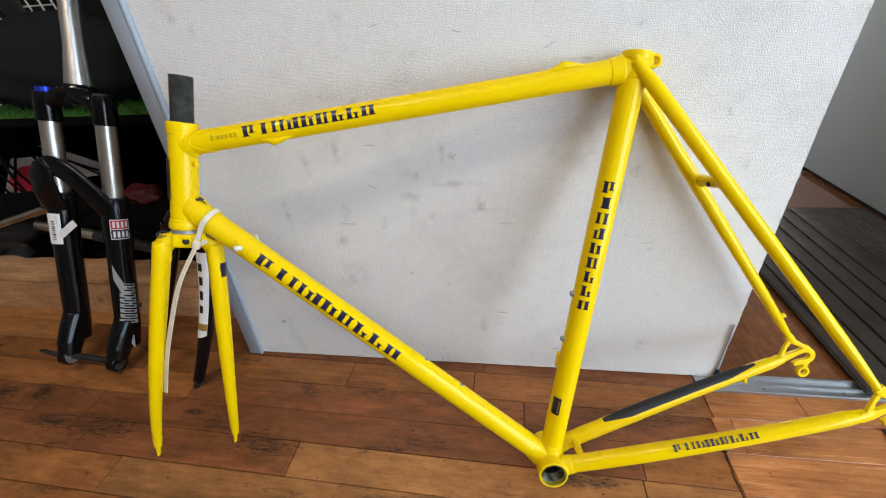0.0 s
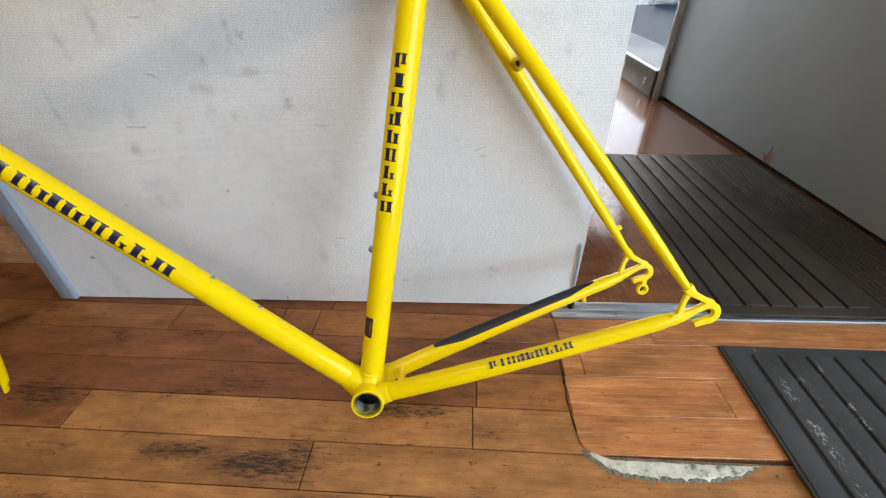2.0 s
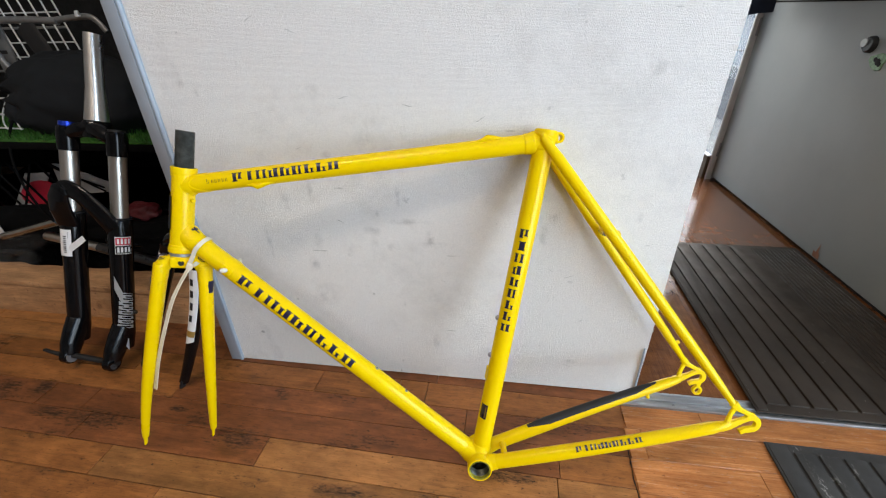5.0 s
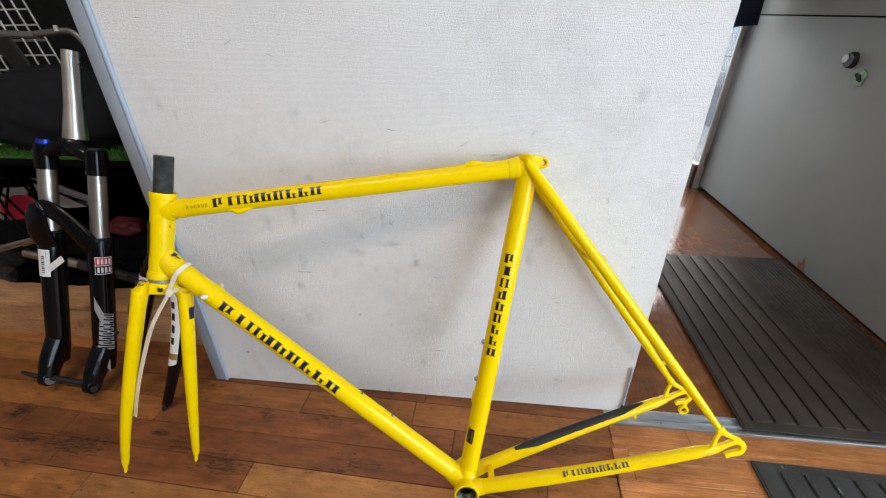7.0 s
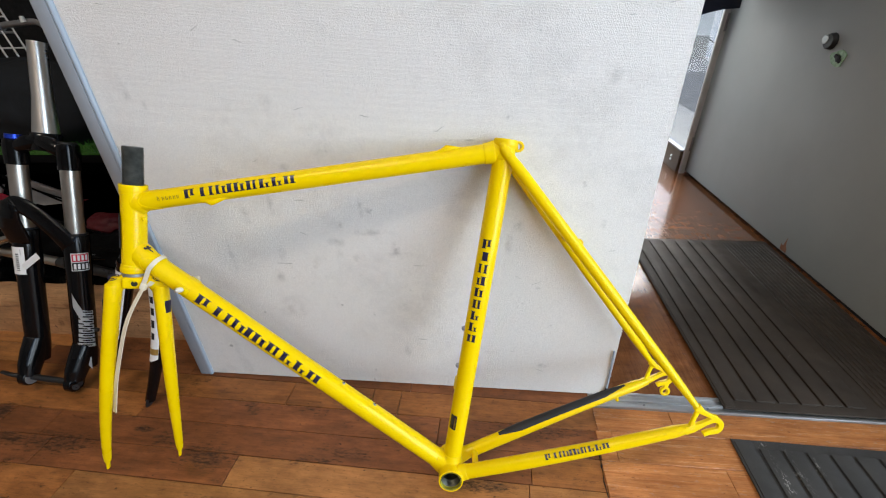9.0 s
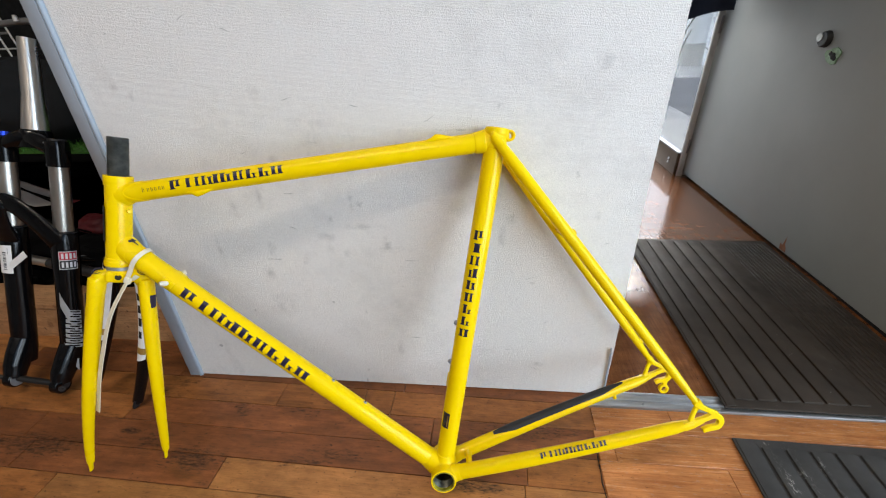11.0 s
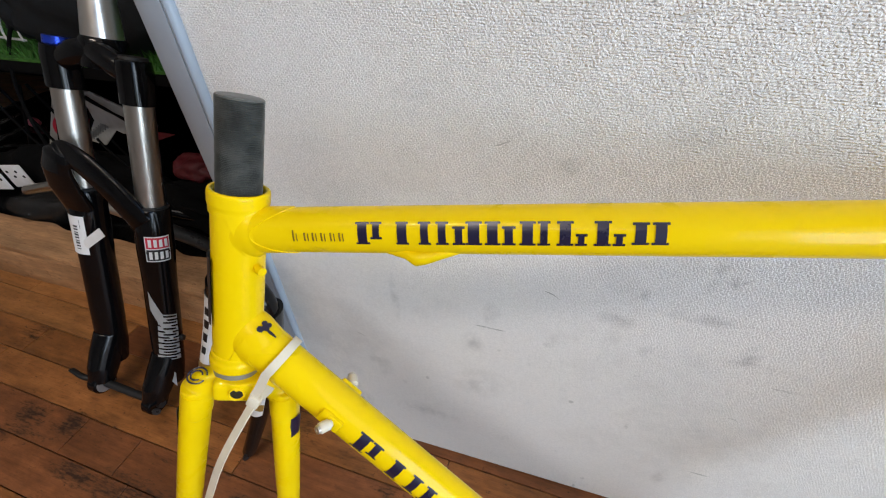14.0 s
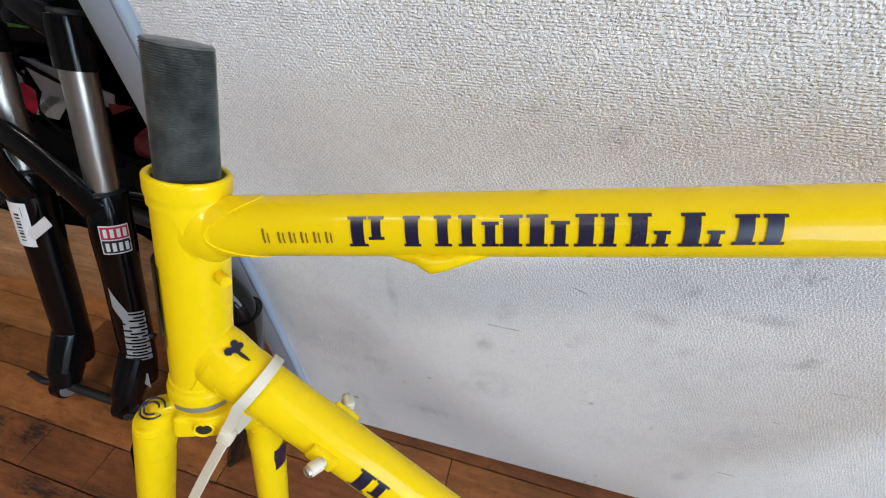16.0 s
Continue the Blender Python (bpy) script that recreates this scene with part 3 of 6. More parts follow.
part("edge_bead", bm, TRIM_EDGE, panel, "rounded lighter bead of the edge strip")

bm = bmesh.new()
tube(bm, [(0.6075, WALL_Y - 0.003, 0.024), (0.6060, WALL_Y - 0.003, 0.075), (0.6035, WALL_Y - 0.003, 0.128)], [0.0021, 0.0020, 0.0016], 10)
part("corner_bead", bm, TRIM_EDGE, panel, "short blue-grey bead at the panel corner")
bm = bmesh.new()
tube(bm, [(0.6080, WALL_Y - 0.004, 0.002), (0.6085, WALL_Y - 0.005, 0.014), (0.6075, WALL_Y - 0.004, 0.026)], [0.0050, 0.0055, 0.0030], 10)
part("bead_foot", bm, BLACK_MATT, panel, "dirty black foot of the bead")
# torn paper along the free edge
rnd = random.Random(14)
for i in range(20):
    z = 0.02 + 0.036 * i + rnd.uniform(-0.008, 0.008)
    ex = 0.606 + (0.004 if z < 0.2 else (-0.002 if z > 0.4 else 0.0))
    bm = bmesh.new()
    tube(bm, [(ex - rnd.uniform(0.0005, 0.0030), WALL_Y - 0.0006, z), (ex - 0.0008, WALL_Y - 0.0012, z + rnd.uniform(0.002, 0.005)), (ex + 0.0008, WALL_Y + 0.001, z + rnd.uniform(0.006, 0.012))], [0.0002, rnd.uniform(0.0003, 0.0007), 0.0002], 6)
    part("torn_fibre", bm, (SCUFF, PAPER)[i % 2], panel, smooth=False)

# scuff marks on the board: short shallow scratches
rnd = random.Random(5)
for i in range(20):
    bm = bmesh.new()
    x, z = rnd.uniform(-0.2, 0.58), rnd.uniform(0.04, 0.72)
    ln, an = rnd.uniform(0.004, 0.022), rnd.uniform(-0.5, 0.6)
    w = rnd.uniform(0.0003, 0.0007)
    y = WALL_Y - 0.0016
    pts = [(x + math.cos(an) * ln * k, z + math.sin(an) * ln * k + rnd.uniform(-0.0008, 0.0008)) for k in (-0.5, -0.2, 0.1, 0.5)]
    ring = [bm.verts.new((px, y, pz + w * s)) for (px, pz), s in zip(pts, (0.1, 1, 0.8, 0.1))] + [bm.verts.new((px, y, pz - w * s)) for (px, pz), s in zip(reversed(pts), (0.1, 0.7, 1, 0.1))]
    bm.faces.new(ring)
    part("scuff", bm, SCUFF, panel, smooth=False)

# aluminium door track
sill = thing("door_track", pose(0, 0, 0), "worn aluminium sliding door track set in the floor", "door sill", kind="structure")
for nm, y0, y1, z1 in (("track_base", 0.7140, 0.7505, 0.001), ("track_rail", 0.7145, 0.7205, 0.0065), ("track_rail", 0.7310, 0.7340, 0.0060), ("track_rail", 0.7460, 0.7505, 0.0065)):
    part(nm, box(bmesh.new(), (0.575, y0, -0.009), (1.60, y1, z1), 0.0008), ALU, sill)
for x in (0.68, 0.80, 0.97, 1.2):
    bm = bmesh.new()
    tube(bm, [(x, 0.7265, 0.0005), (x, 0.7265, 0.0022)], [0.0026, 0.0022], 12)
    part("screw", bm, GREY_METAL, sill)

# right side: grey half door, upper leaf, jamb and glazed screen
door = thing("door_1", pose(1.2645, 1.30, 0, 0, 0, 1.0) @ pose(-1.300, -1.30, 0), "grey painted flush half door, closed, with scuffed lower edge", "door", kind="structure")
part("leaf", box(bmesh.new(), (1.300, 0.58, 0.014), (1.335, 2.018, 0.677), 0.002), DOOR_GREY, door)
part("upper_leaf", box(bmesh.new(), (1.302, 0.58, 0.681), (1.335, 2.018, 2.2), 0.002), DOOR_GREY, door)
part("meeting_strip", box(bmesh.new(), (1.312, 0.582, 0.6755), (1.330, 2.016, 0.6825)), PORCH_DARK, door, "dark strip between the leaves", smooth=False)
bm = bmesh.new()
tube(bm, [(1.288, 1.464, 0.579), (1.291, 1.464, 0.579), (1.302, 1.464, 0.579)], [0.016, 0.019, 0.021], 28)
lockset = part("lock_socket", bm, BLACK_MATT, door, "round black lock socket")
bm = bmesh.new()
tube(bm, [(1.2875, 1.474, 0.583), (1.2860, 1.474, 0.583)], [0.011, 0.010], 24)
part("lock_core", bm, GREY_METAL, lockset)
bm = bmesh.new()
ring = []
for j in range(14):
    a = 2 * math.pi * j / 14
    rr = 0.023 * (1 + 0.14 * math.sin(3 * a + 1) + 0.08 * math.sin(5 * a))
    ring.append(bm.verts.new((1.297, 1.420 + rr * 1.1 * math.cos(a), 0.543 + rr * 0.85 * math.sin(a))))
face = bm.faces.new(ring)
ex_ = bmesh.ops.extrude_face_region(bm, geom=[face])
for g in ex_["geom"]:
    if isinstance(g, bmesh.types.BMVert):
        g.co.x += 0.004
part("torn_sticker", bm, GREEN_TAG, door, "torn pale green sticker")
for k, (yy, zz, rr) in enumerate(((1.417, 0.542, 0.009), (1.427, 0.547, 0.006), (1.410, 0.537, 0.006))):
    bm = bmesh.new()
    tube(bm, [(1.2968, yy, zz), (1.2958, yy, zz)], [rr, rr * 0.8], 7)
    part("sticker_hole", bm, PORCH_DARK, door)
bm = bmesh.new()
vs = [bm.verts.new((1.2985, y, z)) for y, z in ((1.30, 0.018), (1.327, 0.018), (1.331, 0.036), (1.320, 0.034), (1.315, 0.066), (1.311, 0.04), (1.303, 0.03))]
bm.faces.new(vs)
part("paint_scar", bm, WEAR, door, "bare reddish scar in the paint")
for z in (0.135, 0.60):
    bm = bmesh.new()
    tube(bm, [(1.294, 2.012, z - 0.03), (1.294, 2.012, z + 0.03)], 0.005, 12)
    part("hinge", bm, GREY_METAL, door)
# shade of the gap under the door, made as a near-black strip
slab("door_gap_shadow", (1.2800, 0.58, -0.010), (1.310, 2.02, 0.0135), PORCH_DARK, "near-black strip standing in for the shade under the door", "trim")

screen = thing("window_1", pose(0, 0, 0), "glazed entrance screen with bronze bottom rail", "window", kind="structure")
part("jamb", box(bmesh.new(), (1.228, 2.010, 0.0), (1.250, 2.024, 2.3), 0.002), JAMB, screen, "pale painted jamb")
# added piece that blocks outdoor light leaking between jamb and door
part("jamb_backing", box(bmesh.new(), (1.2505, 2.026, -0.005), (1.345, 2.040, 2.3), 0.001), JAMB, screen)
rail = part("bottom_rail", box(bmesh.new(), (1.216, 2.024, 0.0), (1.250, 3.4, 0.098), 0.002), BRONZE, screen)
for y, z in ((2.10, 0.055), (2.10, 0.04), (2.68, 0.05)):
    bm = bmesh.new()
    tube(bm, [(1.216, y, z), (1.212, y, z)], [0.0065, 0.005], 12)
    part("bolt", bm, ALU, rail)
part("rail_cap", box(bmesh.new(), (1.214, 2.024, 0.098), (1.250, 3.4, 0.104), 0.001), GREY_TRIM, screen)
pane = part("pane", box(bmesh.new(), (1.235, 2.024, 0.104), (1.240, 3.4, 2.3)), GLASS, screen, smooth=False)
pane.visible_shadow = False

# outdoors
slab("ground", (1.62, -60, -0.16), (90, 60, -0.066), ASPHALT, "blue-grey street surface outside the shop", "road")
slab("pavement", (1.252, 2.042, -0.12), (1.778, 9.0, -0.006), PAVING, "pale concrete pavement outside the glass", "pavement")
bm = bmesh.new()
face = bm.faces.new([bm.verts.new((x, y, -0.12)) for x, y in ((1.780, 0.6), (6.5, 0.6), (6.5, 4.47), (1.780, 6.84))])
ext = bmesh.ops.extrude_face_region(bm, geom=[face])
bmesh.ops.translate(bm, verts=[g for g in ext["geom"] if isinstance(g, bmesh.types.BMVert)], vec=(0, 0, 0.088))
tagged(part("footway", bm, FOOTWAY, smooth=False), "grey asphalt footway beside the pale pavement", "pavement", kind="structure")
kerb = part("kerb", box(bmesh.new(), (-2.7, 0.004, -0.11), (2.7, 0.13, -0.026), 0.008), KERB)
kerb.matrix_world = pose(4.14, 5.655, 0, 0, 0, -26.66)
tagged(kerb, "pale concrete kerb along the street", "kerb", kind="structure")


def street_pillar(m):
    b = thing("street_pillar", m, "grey concrete post with a pale sleeve and black hoses", "post")
    bm = bmesh.new()
    tube(bm, [(0, 0, 0), (0, 0, 0.02), (0, 0, 0.262)], [0.150, 0.138, 0.132], 28)
    part("base", bm, plain("stained_concrete", (0.20, 0.205, 0.21), 0.85, 0, 0.25, 14, 0.3), b, "stained grey concrete base")
    bm = bmesh.new()
    tube(bm, [(0, 0, 0.262), (0, 0, 0.95)], 0.118, 28)
    part("shaft", bm, GREY_METAL, b)
    bm = bmesh.new()
    tube(bm, [(0, 0, 0.266), (0, 0, 0.62)], 0.126, 28)
    tube(bm, [(0, 0, 0.632), (0, 0, 0.95)], 0.124, 28)
    part("sleeve", bm, plain("pale_post_paint", (0.60, 0.63, 0.66), 0.5), b, "pale grey sheet sleeve")
    for k, (r, h) in enumerate(((0.20, 0.55), (0.17, 0.42))):
        bm = bmesh.new()
        tube(bm, bez((-0.10, -0.08, h), (-r, -0.08, h * 0.8), (-r, -0.10, h * 0.4), (-r - 0.06, -0.12, 0.01), 12), 0.011, 8)
        part("hose", bm, BLACK_MATT, b)
    bm = bmesh.new()
    tube(bm, bez((0.10, 0.06, 0.30), (0.18, 0.04, 0.14), (0.28, 0.0, 0.14), (0.36, -0.04, 0.24), 12), 0.007, 8)
    part("hose", bm, BLACK_MATT, b)


street_pillar(pose(3.02, 6.30, -0.033))
far = thing("far_building", pose(0, 0, 0), "pale building with dark windows across the street", "building")
part("wall", box(bmesh.new(), (14, -14, -0.06), (15, 34, 7)), KERB, far, smooth=False)
part("roof", box(bmesh.new(), (13.8, -14.2, 7), (15.2, 34.2, 7.25)), GREY_TRIM, far, smooth=False)
for i in range(9):
    part("window", box(bmesh.new(), (13.95, -10 + 4.6 * i, 0.8), (14.02, -7.4 + 4.6 * i, 2.6)), BLACK_GLOSS, far, smooth=False)


def street_bicycle(m):
    b = thing("parked_bicycle", m, "parked city bicycle across the street", "bicycle")
    for y in (-0.5, 0.5):
        bm = bmesh.new()
        tube(bm, [(0, y + 0.32 * math.cos(a), 0.34 + 0.32 * math.sin(a)) for a in (2 * math.pi * i / 28 for i in range(29))], 0.02, 8, caps=False)
        w = part("wheel", bm, BLACK_MATT, b)
        bm = bmesh.new()
        for i in range(8):
            a = math.pi * i / 8
            tube(bm, [(0, y + 0.31 * math.cos(a), 0.34 + 0.31 * math.sin(a)), (0, y - 0.31 * math.cos(a), 0.34 - 0.31 * math.sin(a))], 0.003, 5)
        part("spokes", bm, WIRE, w)
    bm = bmesh.new()
    for p, q in (((0, -0.5, 0.34), (0, 0.02, 0.3)), ((0, 0.02, 0.3), (0, -0.12, 0.85)), ((0, 0.02, 0.3), (0, 0.36, 0.8)), ((0, 0.5, 0.34), (0, 0.34, 0.98)), ((0, -0.5, 0.34), (0, -0.1, 0.7))):
        tube(bm, [p, q], 0.018, 10)
    part("frame", bm, DEEP_RED, b)
    part("saddle", box(bmesh.new(), (-0.07, -0.24, 0.85), (0.07, 0.02, 0.92), 0.03), BLACK_MATT, b)


street_bicycle(pose(6.2, 8.4, -0.06))

# dark cloth hanging by the top of the half door
bm = bmesh.new()
rows = []
for i in range(15):
    row = []
    for j in range(9):
        s, t = i / 14, j / 8
        row.append(bm.verts.new((1.222 - 0.36 * s + 0.01 * math.sin(9 * s), 1.90 + 0.09 * min(1.0, 2.5 * s) + 0.014 * math.sin(13 * s + 3 * t) + 0.01 * math.sin(5 * t), 0.648 - 0.105 * s + 0.012 * math.sin(7 * s) * (1 - t) + 1.10 * t)))
    rows.append(row)
for i in range(14):
    for j in range(8):
        bm.faces.new((rows[i][j], rows[i + 1][j], rows[i + 1][j + 1], rows[i][j + 1]))
bmesh.ops.solidify(bm, geom=bm.faces[:], thickness=0.006)
rod = bmesh.new()
tube(rod, [(0.552, 1.99, 1.700), (1.250, 1.99, 1.700)], 0.010, 14)
tagged(part("curtain_rod", rod, GREY_METAL), "grey metal rod fixed beside the entrance", "rod", kind="structure")
cl = part("hanging_cloth", bm, NAVY_CLOTH)
tagged(cl, "dark navy cloth hanging beside the entrance glass", "cloth")

# ---- the bicycle frameset ----
EX, EZ, EN = Vector((0.99434, 0.10623, -0.00439)), Vector((-0.02990, 0.31908, 0.94726)), Vector((0.10203, -0.94176, 0.32044))
BB = Vector((0.3071, 0.5546, 0.0302))
FM = Matrix((EX, EZ, EN)).transposed().to_4x4() @ Matrix.Scale(0.992, 4)
FM.translation = BB
bike = thing("bicycle_frameset", FM, "glossy yellow lugged steel road bicycle frame leaning against the white panel", "bicycle frame")

HT_TOP, HT_BOT = Vector((-0.4475, 0.4860, -0.001)), Vector((-0.46795, 0.3590, 0.001))
HT_D = (HT_TOP - HT_BOT).normalized()
TT_A, TT_B = Vector((-0.4510, 0.4605, 0)), Vector((0.0885, 0.5192, 0))
TT_D = (TT_B - TT_A).normalized()
ST_T = Vector((0.0914, 0.5340, 0))
ST_D = ST_T.normalized()
DT_A = Vector((-0.4630, 0.3900, 0.001))
DT_D = (-DT_A).normalized()
W = Vector((0, 0, 1))
AXLE = Vector((0.3896, 0.1168, 0))


def lug_sleeve(bm, p0, d, r, lo, hi, toward, reach, power=2.0, lift=0.0006, seg=72, both=False, turn=None):
    """A thin socket round a tube, from lo to hi along d. Its far edge reaches further on the side of `toward`, or on that side and the opposite one; with turn it steps over between those two cosines."""
    d = d.normalized()
    a, b = basis(d, toward)
    rings = []
    for k, (t, out) in enumerate(((0.0, -0.0010), (0.0, lift), (0.5, lift), (1.0, lift), (1.0, -0.0010))):
        ring = []
        for j in range(seg):
            th = 2 * math.pi * j / seg
            c = abs(math.cos(th)) if both else 0.5 + 0.5 * math.cos(th)
            f = c ** power
            if turn:
                f = min(1.0, max(0.0, (math.cos(th) - turn[0]) / (turn[1] - turn[0])))
                f = f * f * (3 - 2 * f)
            end = hi + reach * f - (0.0007 if k == 3 else 0.0)
            ring.append(bm.verts.new(p0 + d * (lo + (end - lo) * t) + (a * math.cos(th) + b * math.sin(th)) * (r + out)))
        rings.append(ring)
    for r0, r1 in zip(rings, rings[1:]):
        for j in range(seg):
            bm.faces.new((r0[j], r0[(j + 1) % seg], r1[(j + 1) % seg], r1[j]))
    return bm


# main tubes
R_HT, R_TT, R_ST, R_DT = 0.0162, 0.0139, 0.0148, 0.0152
bm = pipe(bmesh.new(), HT_BOT, HT_TOP, R_HT, 0.0142, 56)
part("head_tube", bm, YELLOW, bike)
bm = bmesh.new()
tube(bm, [TT_A + TT_D * 0.012, TT_B - TT_D * 0.004], R_TT, 56)
tt = part("top_tube", bm, YELLOW, bike)
bm = bmesh.new()
tube(bm, [DT_A + DT_D * 0.010, Vector((0, 0, 0)) - DT_D * 0.012], R_DT, 56)
dt = part("down_tube", bm, YELLOW, bike)
bm = pipe(bmesh.new(), ST_D * 0.016, ST_T, R_ST, 0.0136, 56)
st = part("seat_tube", bm, YELLOW, bike)

# head lugs: a fused core with soft fillets, and thin sockets whose edges show
bm = pipe(bmesh.new(), HT_TOP - HT_D * 0.012, HT_TOP + HT_D * 0.0006, R_HT + 0.0011, 0.0146, 56)
pipe(bm, HT_TOP - HT_D * 0.0085, HT_TOP + HT_D * 0.0014, R_HT + 0.0017, 0.0146, 56)
pipe(bm, TT_A - HT_D * 0.022, TT_A + HT_D * 0.012, R_HT - 0.0009, 0.0120, 56)
tube(bm, [TT_A + TT_D * 0.004, TT_A + TT_D * 0.0130, TT_A + TT_D * 0.0175, TT_A + TT_D * 0.022], [(0.0185, 0.0150), (0.0172, 0.0150), (0.0150, 0.0143), (0.0132, 0.0132)], 48, ref=HT_D)
lug = fused("upper_head_lug", bm, YELLOW, bike, 0.0008, 10)
part("lug_socket", lug_sleeve(bmesh.new(), HT_TOP, -HT_D, R_HT, 0.004, 0.0135, TT_D + W * 0.10, 0.026, lift=0.0010, turn=(0.18, 0.96)), YELLOW, lug)
part("lug_socket", lug_sleeve(bmesh.new(), TT_A, TT_D, R_TT, 0.010, 0.0180, HT_D, 0.023, 2.0, both=True), YELLOW, lug)
bm = pipe(bmesh.new(), HT_BOT - HT_D * 0.0004, HT_BOT + HT_D * 0.012, R_HT + 0.0011, 0.0140, 56)
pipe(bm, HT_BOT - HT_D * 0.0014, HT_BOT + HT_D * 0.0070, R_HT + 0.0022, 0.0140, 56)
pipe(bm, DT_A - HT_D * 0.018, DT_A + HT_D * 0.012, R_HT - 0.0009, 0.0120, 56)
tube(bm, [DT_A + DT_D * 0.002, DT_A + DT_D * 0.013, DT_A + DT_D * 0.020, DT_A + DT_D * 0.027, DT_A + DT_D * 0.034], [(0.0200, 0.0135), (0.0195, 0.0152), (0.0176, 0.0156), (0.0160, 0.0153), (0.0146, 0.0146)], 48, ref=HT_D)
lug = fused("lower_head_lug", bm, YELLOW, bike, 0.0008, 14)
part("lug_socket", lug_sleeve(bmesh.new(), HT_BOT, HT_D, R_HT, 0.004, 0.012, DT_D + W * 0.10, 0.030, turn=(0.30, 0.98)), YELLOW, lug)
part("lug_socket", lug_sleeve(bmesh.new(), DT_A, DT_D, R_DT, 0.012, 0.0225, HT_D, 0.024, 2.2, both=True), YELLOW, lug)

# front badge and cable stop on the head tube
bm = bmesh.new()
wrap_patch(bm, HT_BOT, HT_D, Vector((-1, 0.1, 0.30)), R_HT, 0.036, 0.086, -0.013, 0.013, na=14, ns=8, lift=0.0019)
part("head_badge", bm, CARBON, bike, "dark grey head badge")
bm = bmesh.new()
p = HT_BOT + HT_D * 0.080 + Vector((0.0150, 0, 0.004))
tube(bm, [p, p + Vector((0.0030, -0.0005, 0.002)), p + Vector((0.0042, -0.0006, 0.003)), p + Vector((0.0075, -0.001, 0.005))], [0.0026, 0.0021, 0.0031, 0.0028], 16)
part("cable_stop", bm, YELLOW, bike)
bm = bmesh.new()
# three rounded lobes on a stem
for cs, ca, rs, ra in ((0.0150, -0.0022, 0.0022, 0.0018), (0.0142, 0.0022, 0.0018, 0.0018), (0.0172, 0.0030, 0.0017, 0.0018), (0.0168, 0.0005, 0.0024, 0.0020), (0.0215, 0.0, 0.0048, 0.0009)):
    for i in range(6):
        u0, u1 = -1 + i / 3, -1 + (i + 1) / 3
        h = math.sqrt(max(0.0, 1 - ((u0 + u1) / 2) ** 2))
        wrap_patch(bm, DT_A, DT_D, Vector((0.62, 0.72, 0.30)), R_DT + 0.0016, cs + rs * u0, cs + rs * u1, ca - ra * h, ca + ra * h, na=3, lift=0.0031)
part("lug_emblem", bm, INK, bike, "small dark emblem on the lug", smooth=False)

# seat cluster
bm = pipe(bmesh.new(), ST_D * 0.514, ST_T + ST_D * 0.001, R_ST + 0.0010, 0.0132, 56)
pipe(bm, ST_T - ST_D * 0.0080, ST_T + ST_D * 0.0014, R_ST + 0.0024, 0.0132, 56)
tube(bm, [TT_B - TT_D * 0.0145, TT_B - TT_D * 0.022, TT_B - TT_D * 0.030], [(0.0172, 0.0158), (0.0156, 0.0152), (0.0146, 0.0146)], 48, ref=ST_D)
for sgn in (1, -1):
    q = Vector((0.0875, 0.5195, 0.0150 * sgn))
    tube(bm, [q + ST_D * 0.010 + Vector((-0.006, 0, -0.001 * sgn)), q, q + Vector((0.018, -0.025, 0.0035 * sgn))], [0.0030, 0.0066, 0.0076], 20)
ears = ST_T + Vector((0.0122, -0.0085, 0))
fused("seat_lug", bm, YELLOW, bike, 0.0008, 7)
bm = bmesh.new()
tube(bm, [ST_T + ST_D * -0.010 + Vector((0.010, 0, 0)), ears + Vector((0.0035, -0.001, 0))], [0.0085, 0.0068], 20)
for k in (1, -1):
    pipe(bm, ears + Vector((0.0040, -0.001, 0.0015 * k)), ears + Vector((0.0040, -0.001, 0.0085 * k)), 0.0078, 0.0044, 28)
part("seat_binder", bm, YELLOW, bike, "binder ears of the seat clamp")

# stays
ss_top = Vector((0.0875, 0.5195, 0))
for sgn in (1, -1):
    bm = bmesh.new()
    a = ss_top + W * (0.0155 * sgn)
    e = Vector((0.3630, 0.1460, 0.0655 * sgn))
    m1 = a.lerp(e, 0.28)
    pts = bez(a + (a - m1) * 0.05, a.lerp(m1, 0.7), a.lerp(e, 0.5), e, 18)
    rad = [0.0052 + min(1, i / 2.2) * 0.0030 - max(0, i - 11) * 0.00026 for i in range(19)]
    rad[-2:] = [0.0060, 0.0044]
    tube(bm, pts, rad, 28)
    part("seatstay", bm, YELLOW, bike)
    bm = bmesh.new()
    c0 = Vector((0.0190, 0.0060, 0.0205 * sgn))
    c1 = Vector((0.3560, 0.1120, 0.0650 * sgn))
    pts = bez(c0, c0.lerp(c1, 0.3) + W * 0.004 * sgn, c0.lerp(c1, 0.65) + W * 0.006 * sgn, c1, 18)
    rad = [(0.0118 - max(0, i - 6) * 0.00026, 0.0104 - max(0, i - 6) * 0.00018) for i in range(19)]
    rad[-1] = (0.0062, 0.0062)
    tube(bm, pts, rad, 32, ref=(0, 1, 0))
    cs = part("chainstay", bm, YELLOW, bike)
    if sgn > 0:
        near_cs = (pts, rad)
    else:
        far_cs = (pts, rad)

